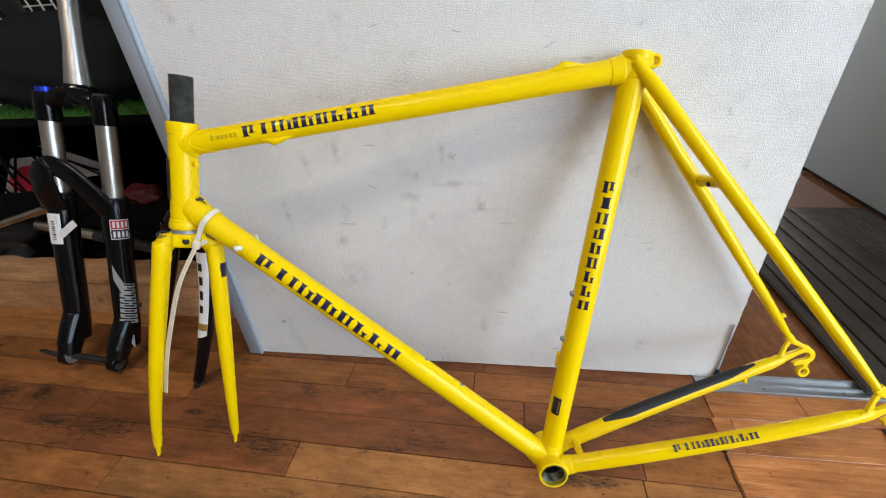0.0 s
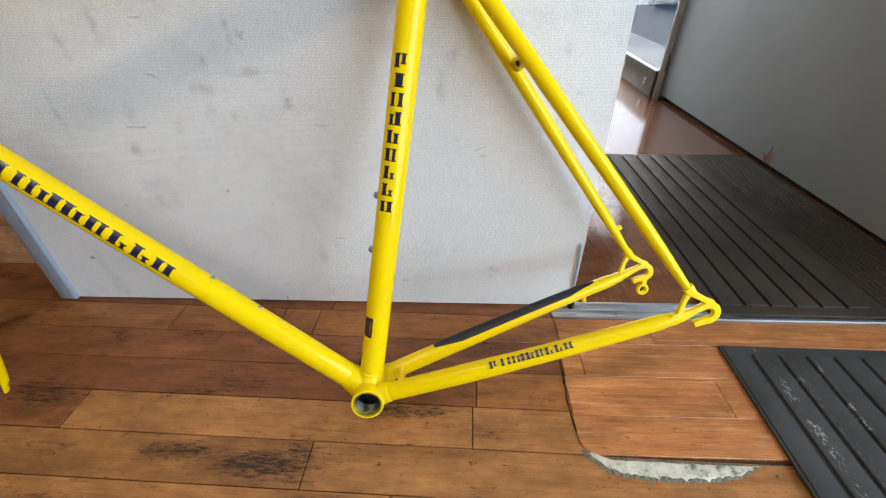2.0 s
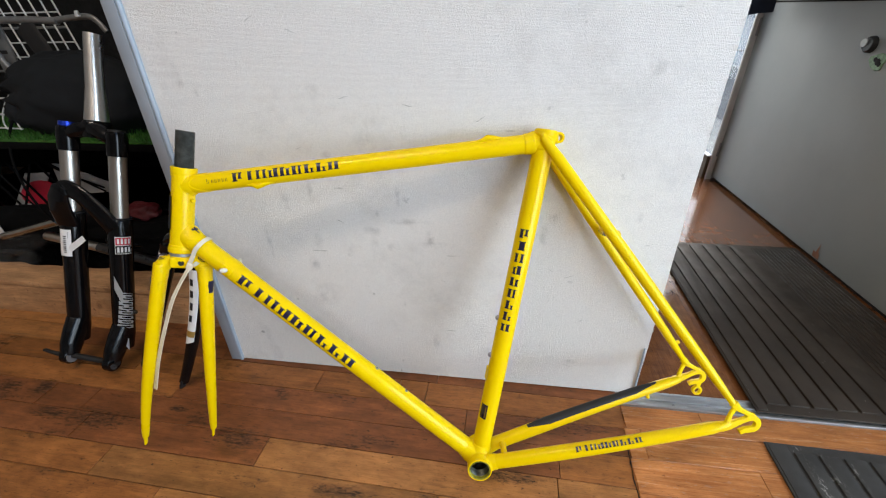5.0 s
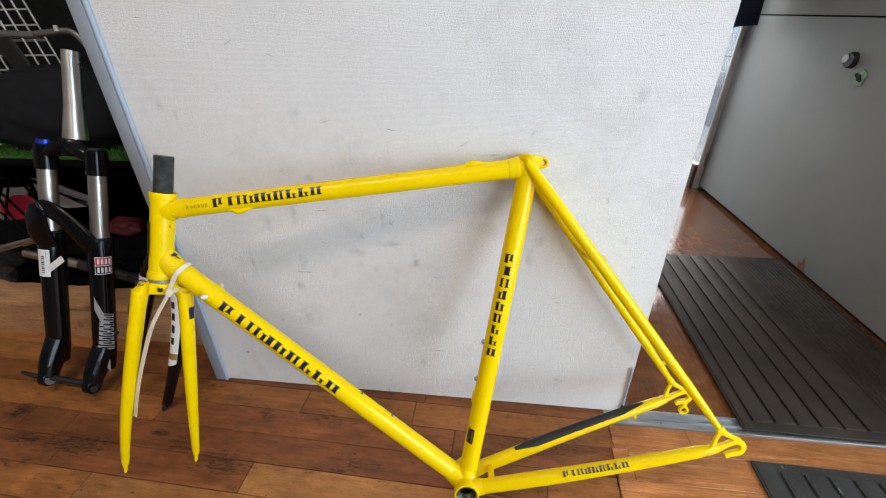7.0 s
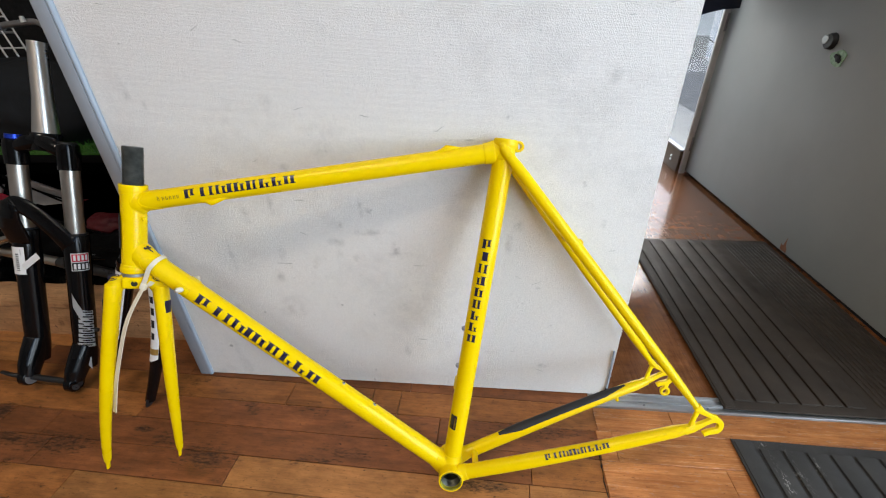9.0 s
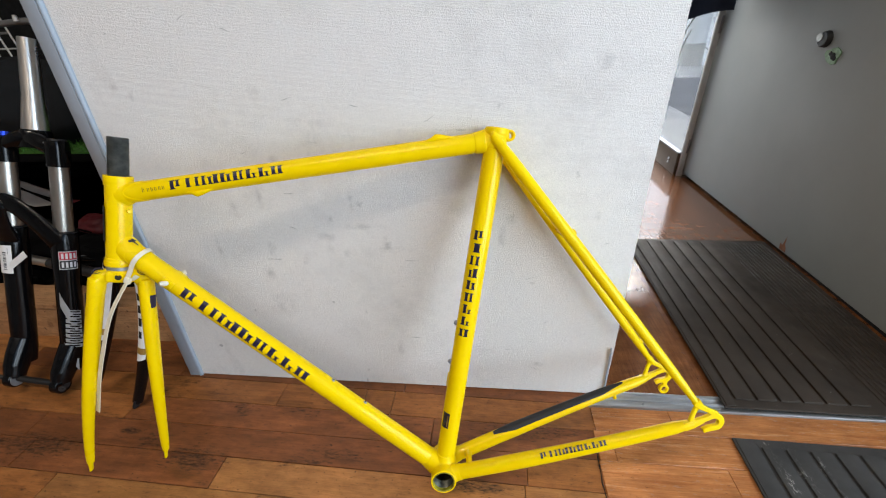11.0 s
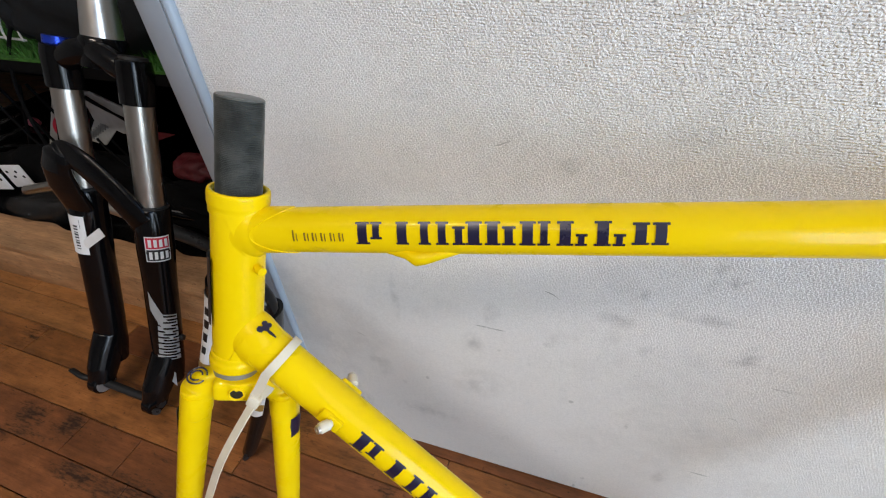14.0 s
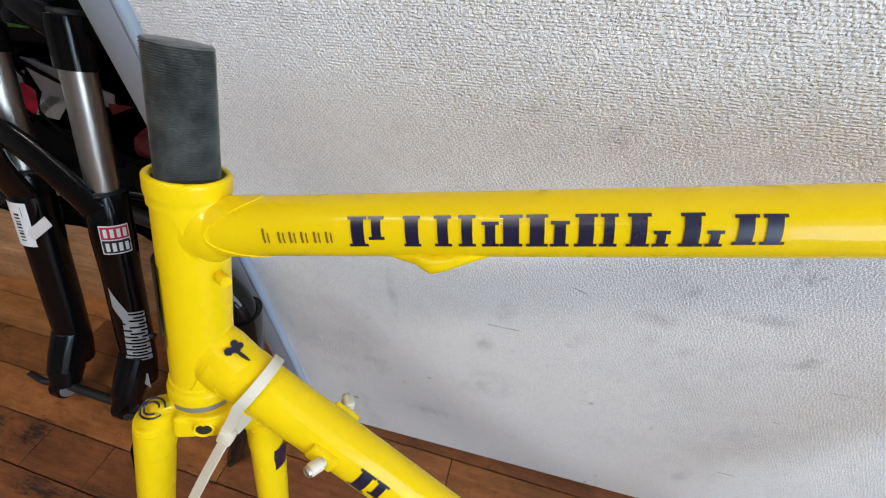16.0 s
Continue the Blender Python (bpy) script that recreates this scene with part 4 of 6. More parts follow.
# dropouts: plates with a hooked axle slot
for sgn in (1, -1):
    z0, z1 = (0.0635, 0.0700) if sgn > 0 else (-0.0700, -0.0635)
    bm = bmesh.new()
    A = AXLE
    flat_bar(bm, [(0.3610, 0.1488), (0.3700, 0.1400), (0.3840, 0.1325), (A.x + 0.003, A.y + 0.0125)], [0.0125, 0.0080, 0.0066, 0.0068], z0, z1)
    flat_bar(bm, [(0.3480, 0.1098), (0.3600, 0.1135), (0.3760, 0.1215), (A.x - 0.001, A.y + 0.0105)], [0.0135, 0.0115, 0.0075, 0.0080], z0, z1)
    flat_bar(bm, [(0.3560, 0.1180), (0.3590, 0.1300), (0.3640, 0.1420)], [0.0070, 0.0056, 0.0070], z0 + 0.0008, z1 - 0.0008)
    hook = [(A.x - 0.0145, A.y + 0.0030), (A.x - 0.0060, A.y + 0.0080)]
    hook += [(A.x + 0.0096 * math.cos(a), A.y + 0.0096 * math.sin(a)) for a in (radians(100 - 20 * i) for i in range(9))]
    hook += [(A.x - 0.0080, A.y - 0.0108), (A.x - 0.0150, A.y - 0.0140)]
    flat_bar(bm, hook, [0.0050, 0.0075] + [0.0085] * 9 + [0.0080, 0.0070], z0, z1)
    if sgn < 0:
        flat_bar(bm, [(A.x + 0.003, A.y - 0.009), (A.x + 0.0015, A.y - 0.0185)], [0.0085, 0.0070], z0, z1)
        pipe(bm, (A.x + 0.001, A.y - 0.0265, z0), (A.x + 0.001, A.y - 0.0265, z1), 0.0088, 0.0045, 28)
    zc = 0.066 * sgn
    tube(bm, [(0.3520, 0.1108, zc), (0.3640, 0.1155, zc)], [0.0056, 0.0040], 20)
    tube(bm, [(0.3620, 0.1475, zc), (0.3700, 0.1390, zc)], [0.0046, 0.0036], 20)
    fused("dropout", bm, YELLOW, bike, 0.0007, 7, "" if sgn > 0 else "dropout with a derailleur hanger loop")

# eyelet and cable stop on the far stays
bm = bmesh.new()
fs = Vector((0.0875, 0.5195, -0.0155)).lerp(Vector((0.3630, 0.1460, -0.0655)), 0.905)
tube(bm, [fs, fs + Vector((0.0080, 0.0045, 0.002)), fs + Vector((0.0092, 0.0052, 0.0025))], [0.0036, 0.0036, 0.0026], 14)
part("stay_eyelet", bm, YELLOW, bike)
bm = bmesh.new()
fs = Vector((0.0190, 0.0060, -0.0205)).lerp(Vector((0.3560, 0.1120, -0.0650)), 0.83)
tube(bm, [fs, fs + Vector((0.002, -0.0125, 0.002)), fs + Vector((0.002, -0.014, 0.002))], [0.0032, 0.0034, 0.0024], 14)
part("stay_cable_stop", bm, YELLOW, bike)

# brake bridge, chainstay bridge and bottle bosses
bm = bmesh.new()
bz = Vector((0.1905, 0.3870, 0))
tube(bm, [bz + W * -0.026, bz + W * -0.012, bz, bz + W * 0.012, bz + W * 0.026], [0.0078, 0.0062, 0.0068, 0.0062, 0.0078], 24)
bridge = part("brake_bridge", bm, YELLOW, bike)
bm = bmesh.new()
tube(bm, [bz + Vector((-0.005, -0.002, 0)), bz + Vector((-0.0078, -0.003, 0))], 0.0030, 16)
part("bridge_bolt_hole", bm, PORCH_DARK, bridge)
bm = bmesh.new()
for s0, s1, a0, a1, sl in ((0.004, 0.010, -0.004, -0.0015, 0.001), (0.004, 0.010, 0.0015, 0.004, -0.001), (0.008, 0.014, -0.0018, 0.0018, 0)):
    wrap_patch(bm, Vector((0.1865, 0.3945, -0.0275)), Vector((0.5, -0.86, -0.05)), Vector((-0.5, -0.1, 0.9)), 0.0082, s0, s1, a0, a1, sl, na=3, lift=0.0009)
part("stay_emblem", bm, INK, bike)
bm = bmesh.new()
tube(bm, [(0.041, 0.0135, -0.026), (0.042, 0.0140, -0.006), (0.042, 0.0140, 0.020)], [0.0070, 0.0052, 0.0052], 20)
part("chainstay_bridge", bm, YELLOW, bike)


def boss(p, d, r=0.0036, h=0.0028):
    bm = bmesh.new()
    tube(bm, [p, p + d * h, p + d * (h + 0.001)], [r * 1.25, r, r * 0.8], 14)
    ob = part("bottle_boss", bm, GREY_METAL, bike, "small grey threaded boss")
    bm = bmesh.new()
    tube(bm, [p + d * (h + 0.0011), p + d * (h + 0.0014)], r * 0.5, 10)
    part("boss_hole", bm, PORCH_DARK, ob)


st_n = Vector((-ST_D.y, ST_D.x, 0))
dt_n = Vector((-DT_D.y, DT_D.x, 0))
for s in (0.252, 0.188):
    boss(ST_D * s + st_n * R_ST, st_n)
for s in (0.171, 0.233):
    boss(-DT_D * s + dt_n * R_DT, dt_n, 0.0024, 0.0005)
# front derailleur tab on the seat tube
bm = bmesh.new()
fd = ST_D * 0.152 + (st_n * 0.7 - W * 0.714) * (R_ST - 0.001)
box(bm, (-0.006, -0.011, -0.004), (0.005, 0.011, 0.004), 0.0018)
bm.transform(Matrix.Translation(fd) @ Matrix.Rotation(math.atan2(ST_D.y, ST_D.x) - math.pi / 2, 4, "Z"))
part("derailleur_tab", bm, YELLOW, bike)

# bottom bracket shell
bm = pipe(bmesh.new(), (0, 0, -0.034), (0, 0, 0.034), 0.0200, 0.0168, 64, 0.0010)
tube(bm, [ST_D * 0.0170, ST_D * 0.021, ST_D * 0.025, ST_D * 0.029], [(0.0200, 0.0184), (0.0176, 0.0168), (0.0160, 0.0158), (0.0154, 0.0154)], 48, ref=W)
tube(bm, [-DT_D * 0.0170, -DT_D * 0.023, -DT_D * 0.029, -DT_D * 0.034], [(0.0204, 0.0184), (0.0182, 0.0174), (0.0165, 0.0163), (0.0157, 0.0157)], 48, ref=W)
for pts, rad in (near_cs, far_cs):
    d = (pts[2] - pts[0]).normalized()
    tube(bm, [pts[0] - d * 0.003, pts[0] + d * 0.004, pts[0] + d * 0.010], [(0.0142, 0.0126), (0.0130, 0.0116), (0.0124, 0.0111)], 32, ref=(0, 1, 0))
shell = fused("bottom_bracket_shell", bm, YELLOW, bike, 0.0008, 6)
bm = bmesh.new()
pipe(bm, (0, 0, -0.033), (0, 0, 0.0335), 0.0174, 0.0166, 56)
tube(bm, [(0, 0, 0.0328 - 0.0006 * i) for i in range(36)], [0.0167 - 0.0006 * (i % 2) for i in range(36)], 40, caps=False)
part("threaded_bore", bm, BORE, shell, "bare steel threads with paint overspray")
part("overspray_band", pipe(bmesh.new(), (0, 0, 0.0265), (0, 0, 0.0338), 0.0170, 0.0160, 48), OVERSPRAY, shell, "thin yellow overspray inside the rim")
bm = bmesh.new()
tube(bm, [(-0.006, 0.004, -0.014), (-0.006, 0.004, -0.012)], 0.0150, 24)
part("bore_end", bm, BLACK_MATT, shell)

# chainstay protector on the far stay
pts, rad = far_cs
bm = bmesh.new()
up = []
for i in range(4, 17):
    t = (i - 4) / 12
    p = pts[i]
    d = (pts[min(i + 1, 18)] - pts[i - 1]).normalized()
    a, b = basis(d, (0, 1, 0))
    ra, rb = rad[i][0] + 0.0009, rad[i][1] + 0.0009
    half = radians(48) * min(1.0, 0.35 + 4 * t, 0.25 + 4.5 * (1 - t))
    mid = radians(14)
    up.append([bm.verts.new(p + a * math.cos(mid + half * (j / 8 - 1)) * ra + b * math.sin(mid + half * (j / 8 - 1)) * rb) for j in range(17)])
for r0, r1 in zip(up, up[1:]):
    for j in range(16):
        bm.faces.new((r0[j], r0[j + 1], r1[j + 1], r1[j]))
part("chainstay_protector", bm, BLACK_MATT, bike, "black rubber chainstay guard strip")

# cable guides on the top tube
for s, an in ((0.117, -1.0), (0.462, 1.05)):
    bm = bmesh.new()
    c = TT_A + TT_D * s
    up_ = Vector((-TT_D.y, TT_D.x, 0))
    o = (up_ * math.sin(an) + W * math.cos(an))
    q = c + o * (R_TT - 0.0012)
    tube(bm, [q - TT_D * 0.019, q - TT_D * 0.007 + o * 0.0015, q + o * 0.0045, q + TT_D * 0.004 + o * 0.0038, q + TT_D * 0.024], [(0.0012, 0.0018), (0.0032, 0.0036), (0.0044, 0.0046), (0.0040, 0.0042), (0.0012, 0.0016)], 16, ref=o)
    part("cable_guide", bm, YELLOW, bike)

# barrel adjusters on the down tube
for sgn in (1, -1):
    o = (W * (0.96 * sgn) + dt_n * (0.12 if sgn > 0 else 0.35)).normalized()
    q = DT_A + DT_D * 0.092 + o * (R_DT - 0.001)
    bm = bmesh.new()
    box(bm, (-0.009, -0.005, -0.002), (0.009, 0.005, 0.0035), 0.0014)
    a_, b_ = DT_D, o.cross(DT_D)
    bm.transform(Matrix.Translation(q) @ Matrix((a_, b_, o)).transposed().to_4x4())
    seat_ = part("shifter_boss", bm, YELLOW, bike)
    bm = bmesh.new()
    e = q + o * 0.006
    ax = (o * 0.75 - DT_D * 0.45 - dt_n * 0.35).normalized()
    tube(bm, [e - ax * 0.003, e - ax * 0.0015, e - ax * 0.001, e + ax * 0.0055, e + ax * 0.0062], [0.0026, 0.0028, 0.0038, 0.0039, 0.0034], 12)
    barrel = part("barrel_adjuster", bm, CREAM, seat_, "cream plastic barrel adjuster")
    bm = pipe(bmesh.new(), e + ax * 0.0050, e + ax * 0.0082, 0.0031, 0.0014, 16, 0.0004)
    part("metal_tip", bm, STEEL, seat_, "bright metal tip")

# printed lettering bands as plain blocks
bm = print_row(bmesh.new(), TT_A, TT_D, W, R_TT, 0.0850, 0.2470, 0.0128, 0.0024)
part("top_tube_print", bm, INK, tt, "row of dark blue printed blocks")
bm = bmesh.new()
for i, w_ in enumerate((0.0060, 0.0040, 0.0042, 0.0046, 0.0042, 0.0040)):
    s = 0.0450 + sum((0.0060, 0.0040, 0.0042, 0.0046, 0.0042, 0.0040)[:i]) + 0.0011 * i
    wrap_patch(bm, TT_A, TT_D, W, R_TT, s, s + 0.0010, -0.0022, 0.0028 if i else 0.0042, na=3)
    wrap_patch(bm, TT_A, TT_D, W, R_TT, s + 0.0022, s + 0.0029, -0.0022, 0.0024, na=3)
part("model_print", bm, GOLD_INK, tt, "thin row of brown printed strokes", smooth=False)
dt0 = (Vector((-0.3700, 0.3205, 0)) - DT_A).dot(DT_D)
bm = print_row(bmesh.new(), DT_A, DT_D, W, R_DT, dt0, dt0 + 0.2250, 0.0145, 0.0030)
part("down_tube_print", bm, INK, dt, "row of dark blue printed blocks")
bm = print_row(bmesh.new(), ST_T, -ST_D, W, R_ST, 0.1400, 0.3080, 0.0130, -0.0040, True, 0.14)
part("seat_tube_print", bm, INK, st, "column of dark blue printed blocks")
bm = bmesh.new()
wrap_patch(bm, ST_D * 0.0, ST_D, W, R_ST, 0.0800, 0.1060, 0.0045, 0.0165, na=8, ns=3)
sticker = part("maker_sticker", bm, INK, st, "small black sticker", smooth=False)
bm = bmesh.new()
wrap_patch(bm, ST_D * 0.0, ST_D, W, R_ST, 0.0830, 0.1020, 0.0062, 0.0080, na=2, ns=3, lift=0.0007)
part("sticker_bar", bm, GOLD_INK, st, smooth=False)
pts, rad = near_cs
csd = (pts[12] - pts[6]).normalized()
csn = W - csd * W.dot(csd)
s0 = (Vector((0.1440, 0.0620, 0.05)) - pts[6]).dot(csd)
bm = print_row(bmesh.new(), pts[6], csd, csn, 0.0116, s0 + 0.001, s0 + 0.1000, 0.0080, 0.0088)
part("chainstay_print", bm, INK, bike, "row of dark blue printed blocks")

# fork with its threaded steerer
CROWN = Vector((-0.4645, 0.3468, 0.004))
fork = new("fork")
fork.empty_display_size = 0.03
fork.parent = bike
bm = bmesh.new()
prof = [(HT_BOT - HT_D * 0.004, 0.0128), (HT_TOP - HT_D * 0.004, 0.0128)]
for i in range(56):
    s = -0.003 + 0.00102 * i
    prof += [(HT_TOP + HT_D * s, 0.01225), (HT_TOP + HT_D * (s + 0.0005), 0.0132)]
prof += [(HT_TOP + HT_D * 0.0545, 0.0124), (HT_TOP + HT_D * 0.0546, 0.0108), (HT_TOP + HT_D * 0.0440, 0.0106)]
tube(bm, [p for p, _ in prof], [r for _, r in prof], 48)
part("steerer_tube", bm, STEERER, fork, "raw grey threaded steerer tube")
bm = pipe(bmesh.new(), HT_BOT - HT_D * 0.0085, HT_BOT - HT_D * 0.0010, 0.0164, 0.0130, 48)
part("crown_race", bm, GREY_METAL, fork, "grey headset crown race")
inv = FM.inverted()
TIP_L, TIP_R = inv @ Vector((-0.280, 0.504, 0.030)), inv @ Vector((-0.186, 0.548, 0.009))
lat = (TIP_R - TIP_L).normalized()
lat_c = (lat - HT_D * lat.dot(HT_D)).normalized()
fwd = lat_c.cross(HT_D).normalized()
if (FM.to_3x3() @ fwd).y < 0:
    fwd = -fwd
bm = bmesh.new()
c = CROWN
SPAN = 0.0298
tube(bm, [c + HT_D * 0.0055, c + HT_D * 0.003, c - HT_D * 0.010], [0.0162, 0.0162, 0.0150], 40)
box_c = bmesh.new()
box(box_c, (-0.0165, -0.0150, -0.0120), (0.0165, 0.0150, 0.0048), 0.003)
box_c.transform(Matrix.Translation(c) @ Matrix((lat_c, fwd, HT_D)).transposed().to_4x4())
tmp = bpy.data.meshes.new("tmp")
box_c.to_mesh(tmp)
box_c.free()
bm.from_mesh(tmp)
tube(bm, [c - lat_c * SPAN - HT_D * 0.016, c - lat_c * (SPAN - 0.006) - HT_D * 0.0065, c - lat_c * 0.016 - HT_D * 0.003, c + lat_c * 0.016 - HT_D * 0.003, c + lat_c * (SPAN - 0.006) - HT_D * 0.0065, c + lat_c * SPAN - HT_D * 0.016], [0.0112, 0.0118, 0.0100, 0.0100, 0.0118, 0.0112], 28, flat=0.9, ref=HT_D)
for sgn in (-1, 1):
    q = c + lat_c * (SPAN * sgn)
    tube(bm, [q - HT_D * 0.008, q - HT_D * 0.020, q - HT_D * 0.034 + lat_c * 0.001 * sgn], [(0.0128, 0.0104), (0.0137, 0.0107), (0.0135, 0.0105)], 28, ref=fwd)
crown = fused("fork_crown", bm, YELLOW, fork, 0.0009, 8)
bm = bmesh.new()
pipe(bm, c - fwd * 0.0170 - HT_D * 0.003, c - fwd * 0.0060 - HT_D * 0.003, 0.0056, 0.0042, 24)
part("brake_hole_rim", bm, YELLOW, fork)
bm = bmesh.new()
tube(bm, [c - fwd * 0.0158 - HT_D * 0.003, c - fwd * 0.0150 - HT_D * 0.003], 0.0043, 20)
part("brake_hole", bm, BORE, fork)
for sgn, tip in ((-1, TIP_L), (1, TIP_R)):
    bm = bmesh.new()
    top = c + lat_c * (SPAN * sgn) - HT_D * 0.012
    end = tip + HT_D * 0.018
    k1 = top - HT_D * 0.13 + lat_c * 0.010 * sgn
    k2 = end + HT_D * 0.10 - fwd * 0.026 - lat_c * 0.004 * sgn
    pts = bez(top, k1, k2, end, 22)
    rad = [(0.0136 * (1 - 0.55 * (i / 22) ** 1.5), 0.0106 * (1 - 0.45 * (i / 22) ** 1.6)) for i in range(23)]
    rad[-1] = (0.0052, 0.0052)
    tube(bm, pts, rad, 28, ref=fwd)
    blade = part("fork_blade", bm, YELLOW, fork)
    bm = bmesh.new()
    tube(bm, [end + HT_D * 0.003, end - HT_D * 0.006 + fwd * 0.001, tip + HT_D * 0.002 + fwd * 0.003], [(0.0060, 0.0050), (0.0062, 0.0028), (0.0056, 0.0026)], 12, ref=fwd)
    part("fork_dropout", bm, YELLOW, fork)
    bm = bmesh.new()
    o = (lat_c * sgn * (0.8 if sgn > 0 else 0.99) - fwd * (0.6 if sgn > 0 else 0.1)).normalized()
    wrap_patch(bm, top - HT_D * 0.020 + lat_c * 0.001 * sgn, -HT_D, o, 0.0119, 0.0, 0.020, -0.005, 0.005, na=8, ns=4, lift=0.0010)
    part("blade_sticker", bm, INK, fork, smooth=False)
    bm = bmesh.new()
    e0 = c + lat_c * ((SPAN - 0.005) * sgn) - HT_D * 0.0045
    oo = (HT_D * 0.8 - fwd * 0.55 + lat_c * 0.3 * sgn).normalized()
    a, b = basis(oo, lat_c)
    for rr, sw in ((0.0070, 320), (0.0042, 300)):
        tube(bm, [e0 + oo * 0.0117 + (a * math.cos(t) * rr + b * math.sin(t) * rr * 0.8) - oo * (rr * rr * 30) for t in (radians(sw) * k / 20 for k in range(21))], 0.0006, 5)
    part("crown_emblem", bm, INK, fork, "thin dark oval emblem")

# white cable tie looped round the down tube and hanging by the fork
tie = thing("cable_tie", FM.copy(), "long white plastic cable tie looped around the yellow down tube", "cable tie")
TIE_C = DT_A + DT_D * 0.0385
dt_n = Vector((-DT_D.y, DT_D.x, 0))
T0 = Vector((-0.4475, 0.3380, 0.0170))


def strap(bm, pts, across, w=0.0031, th=0.0014):
    """A flat strap along pts; across gives the direction of its width at each point."""
    rows = []
    for i, p in enumerate(pts):
        d = (pts[min(i + 1, len(pts) - 1)] - pts[max(i - 1, 0)]).normalized()
        s = across[i] if isinstance(across, list) else across
        s = (s - d * s.dot(d)).normalized()
        o = s.cross(d)
        rows.append([bm.verts.new(p + s * (a * w) + o * (b * th)) for a, b in ((-1, -0.5), (1, -0.5), (1, 0.5), (-1, 0.5))])
    for r0, r1 in zip(rows, rows[1:]):
        for j in range(4):
            bm.faces.new((r0[j], r0[(j + 1) % 4], r1[(j + 1) % 4], r1[j]))
    bm.faces.new(rows[0][::-1])
    bm.faces.new(rows[-1])
    return bm


rr = R_DT + 0.0022
arc = [TIE_C + (W * math.cos(t) + dt_n * math.sin(t)) * rr for t in (radians(-5 + 190 * k / 24) for k in range(25))]
front = bez(T0 + Vector((0.0, 0.004, 0)), T0.lerp(arc[0], 0.35), T0.lerp(arc[0], 0.75) + W * 0.001, arc[0], 8)
back = bez(arc[-1], arc[-1] - dt_n * 0.008, T0 + Vector((0.010, 0.004, -0.022)), T0 + Vector((0.002, 0.0, -0.004)), 8)
part("loop", strap(bmesh.new(), front[:-1] + arc + back[1:], DT_D), CREAM, tie)
tail = [T0] + [inv @ Vector(p) for p in ((-0.156, 0.578, 0.330), (-0.168, 0.566, 0.306), (-0.186, 0.556, 0.267), (-0.214, 0.546, 0.207), (-0.239, 0.536, 0.143))]
fine = []
for i in range(len(tail) - 1):
    a, b = tail[max(i - 1, 0)], tail[min(i + 2, len(tail) - 1)]
    fine += bez(tail[i], tail[i] + (tail[i + 1] - a) / 6, tail[i + 1] - (b - tail[i]) / 6, tail[i + 1], 6)[:-1]
part("tail", strap(bmesh.new(), fine + [tail[-1]], Vector((0.96, 0.1, 0.25)), 0.0031), CREAM, tie)
bm = bmesh.new()
box(bm, (-0.0043, -0.0048, -0.0030), (0.0043, 0.0048, 0.0030), 0.0011)
bm.transform(Matrix.Translation(T0) @ Matrix.Rotation(-0.5, 4, "Z"))
part("tie_head", bm, CREAM, tie)

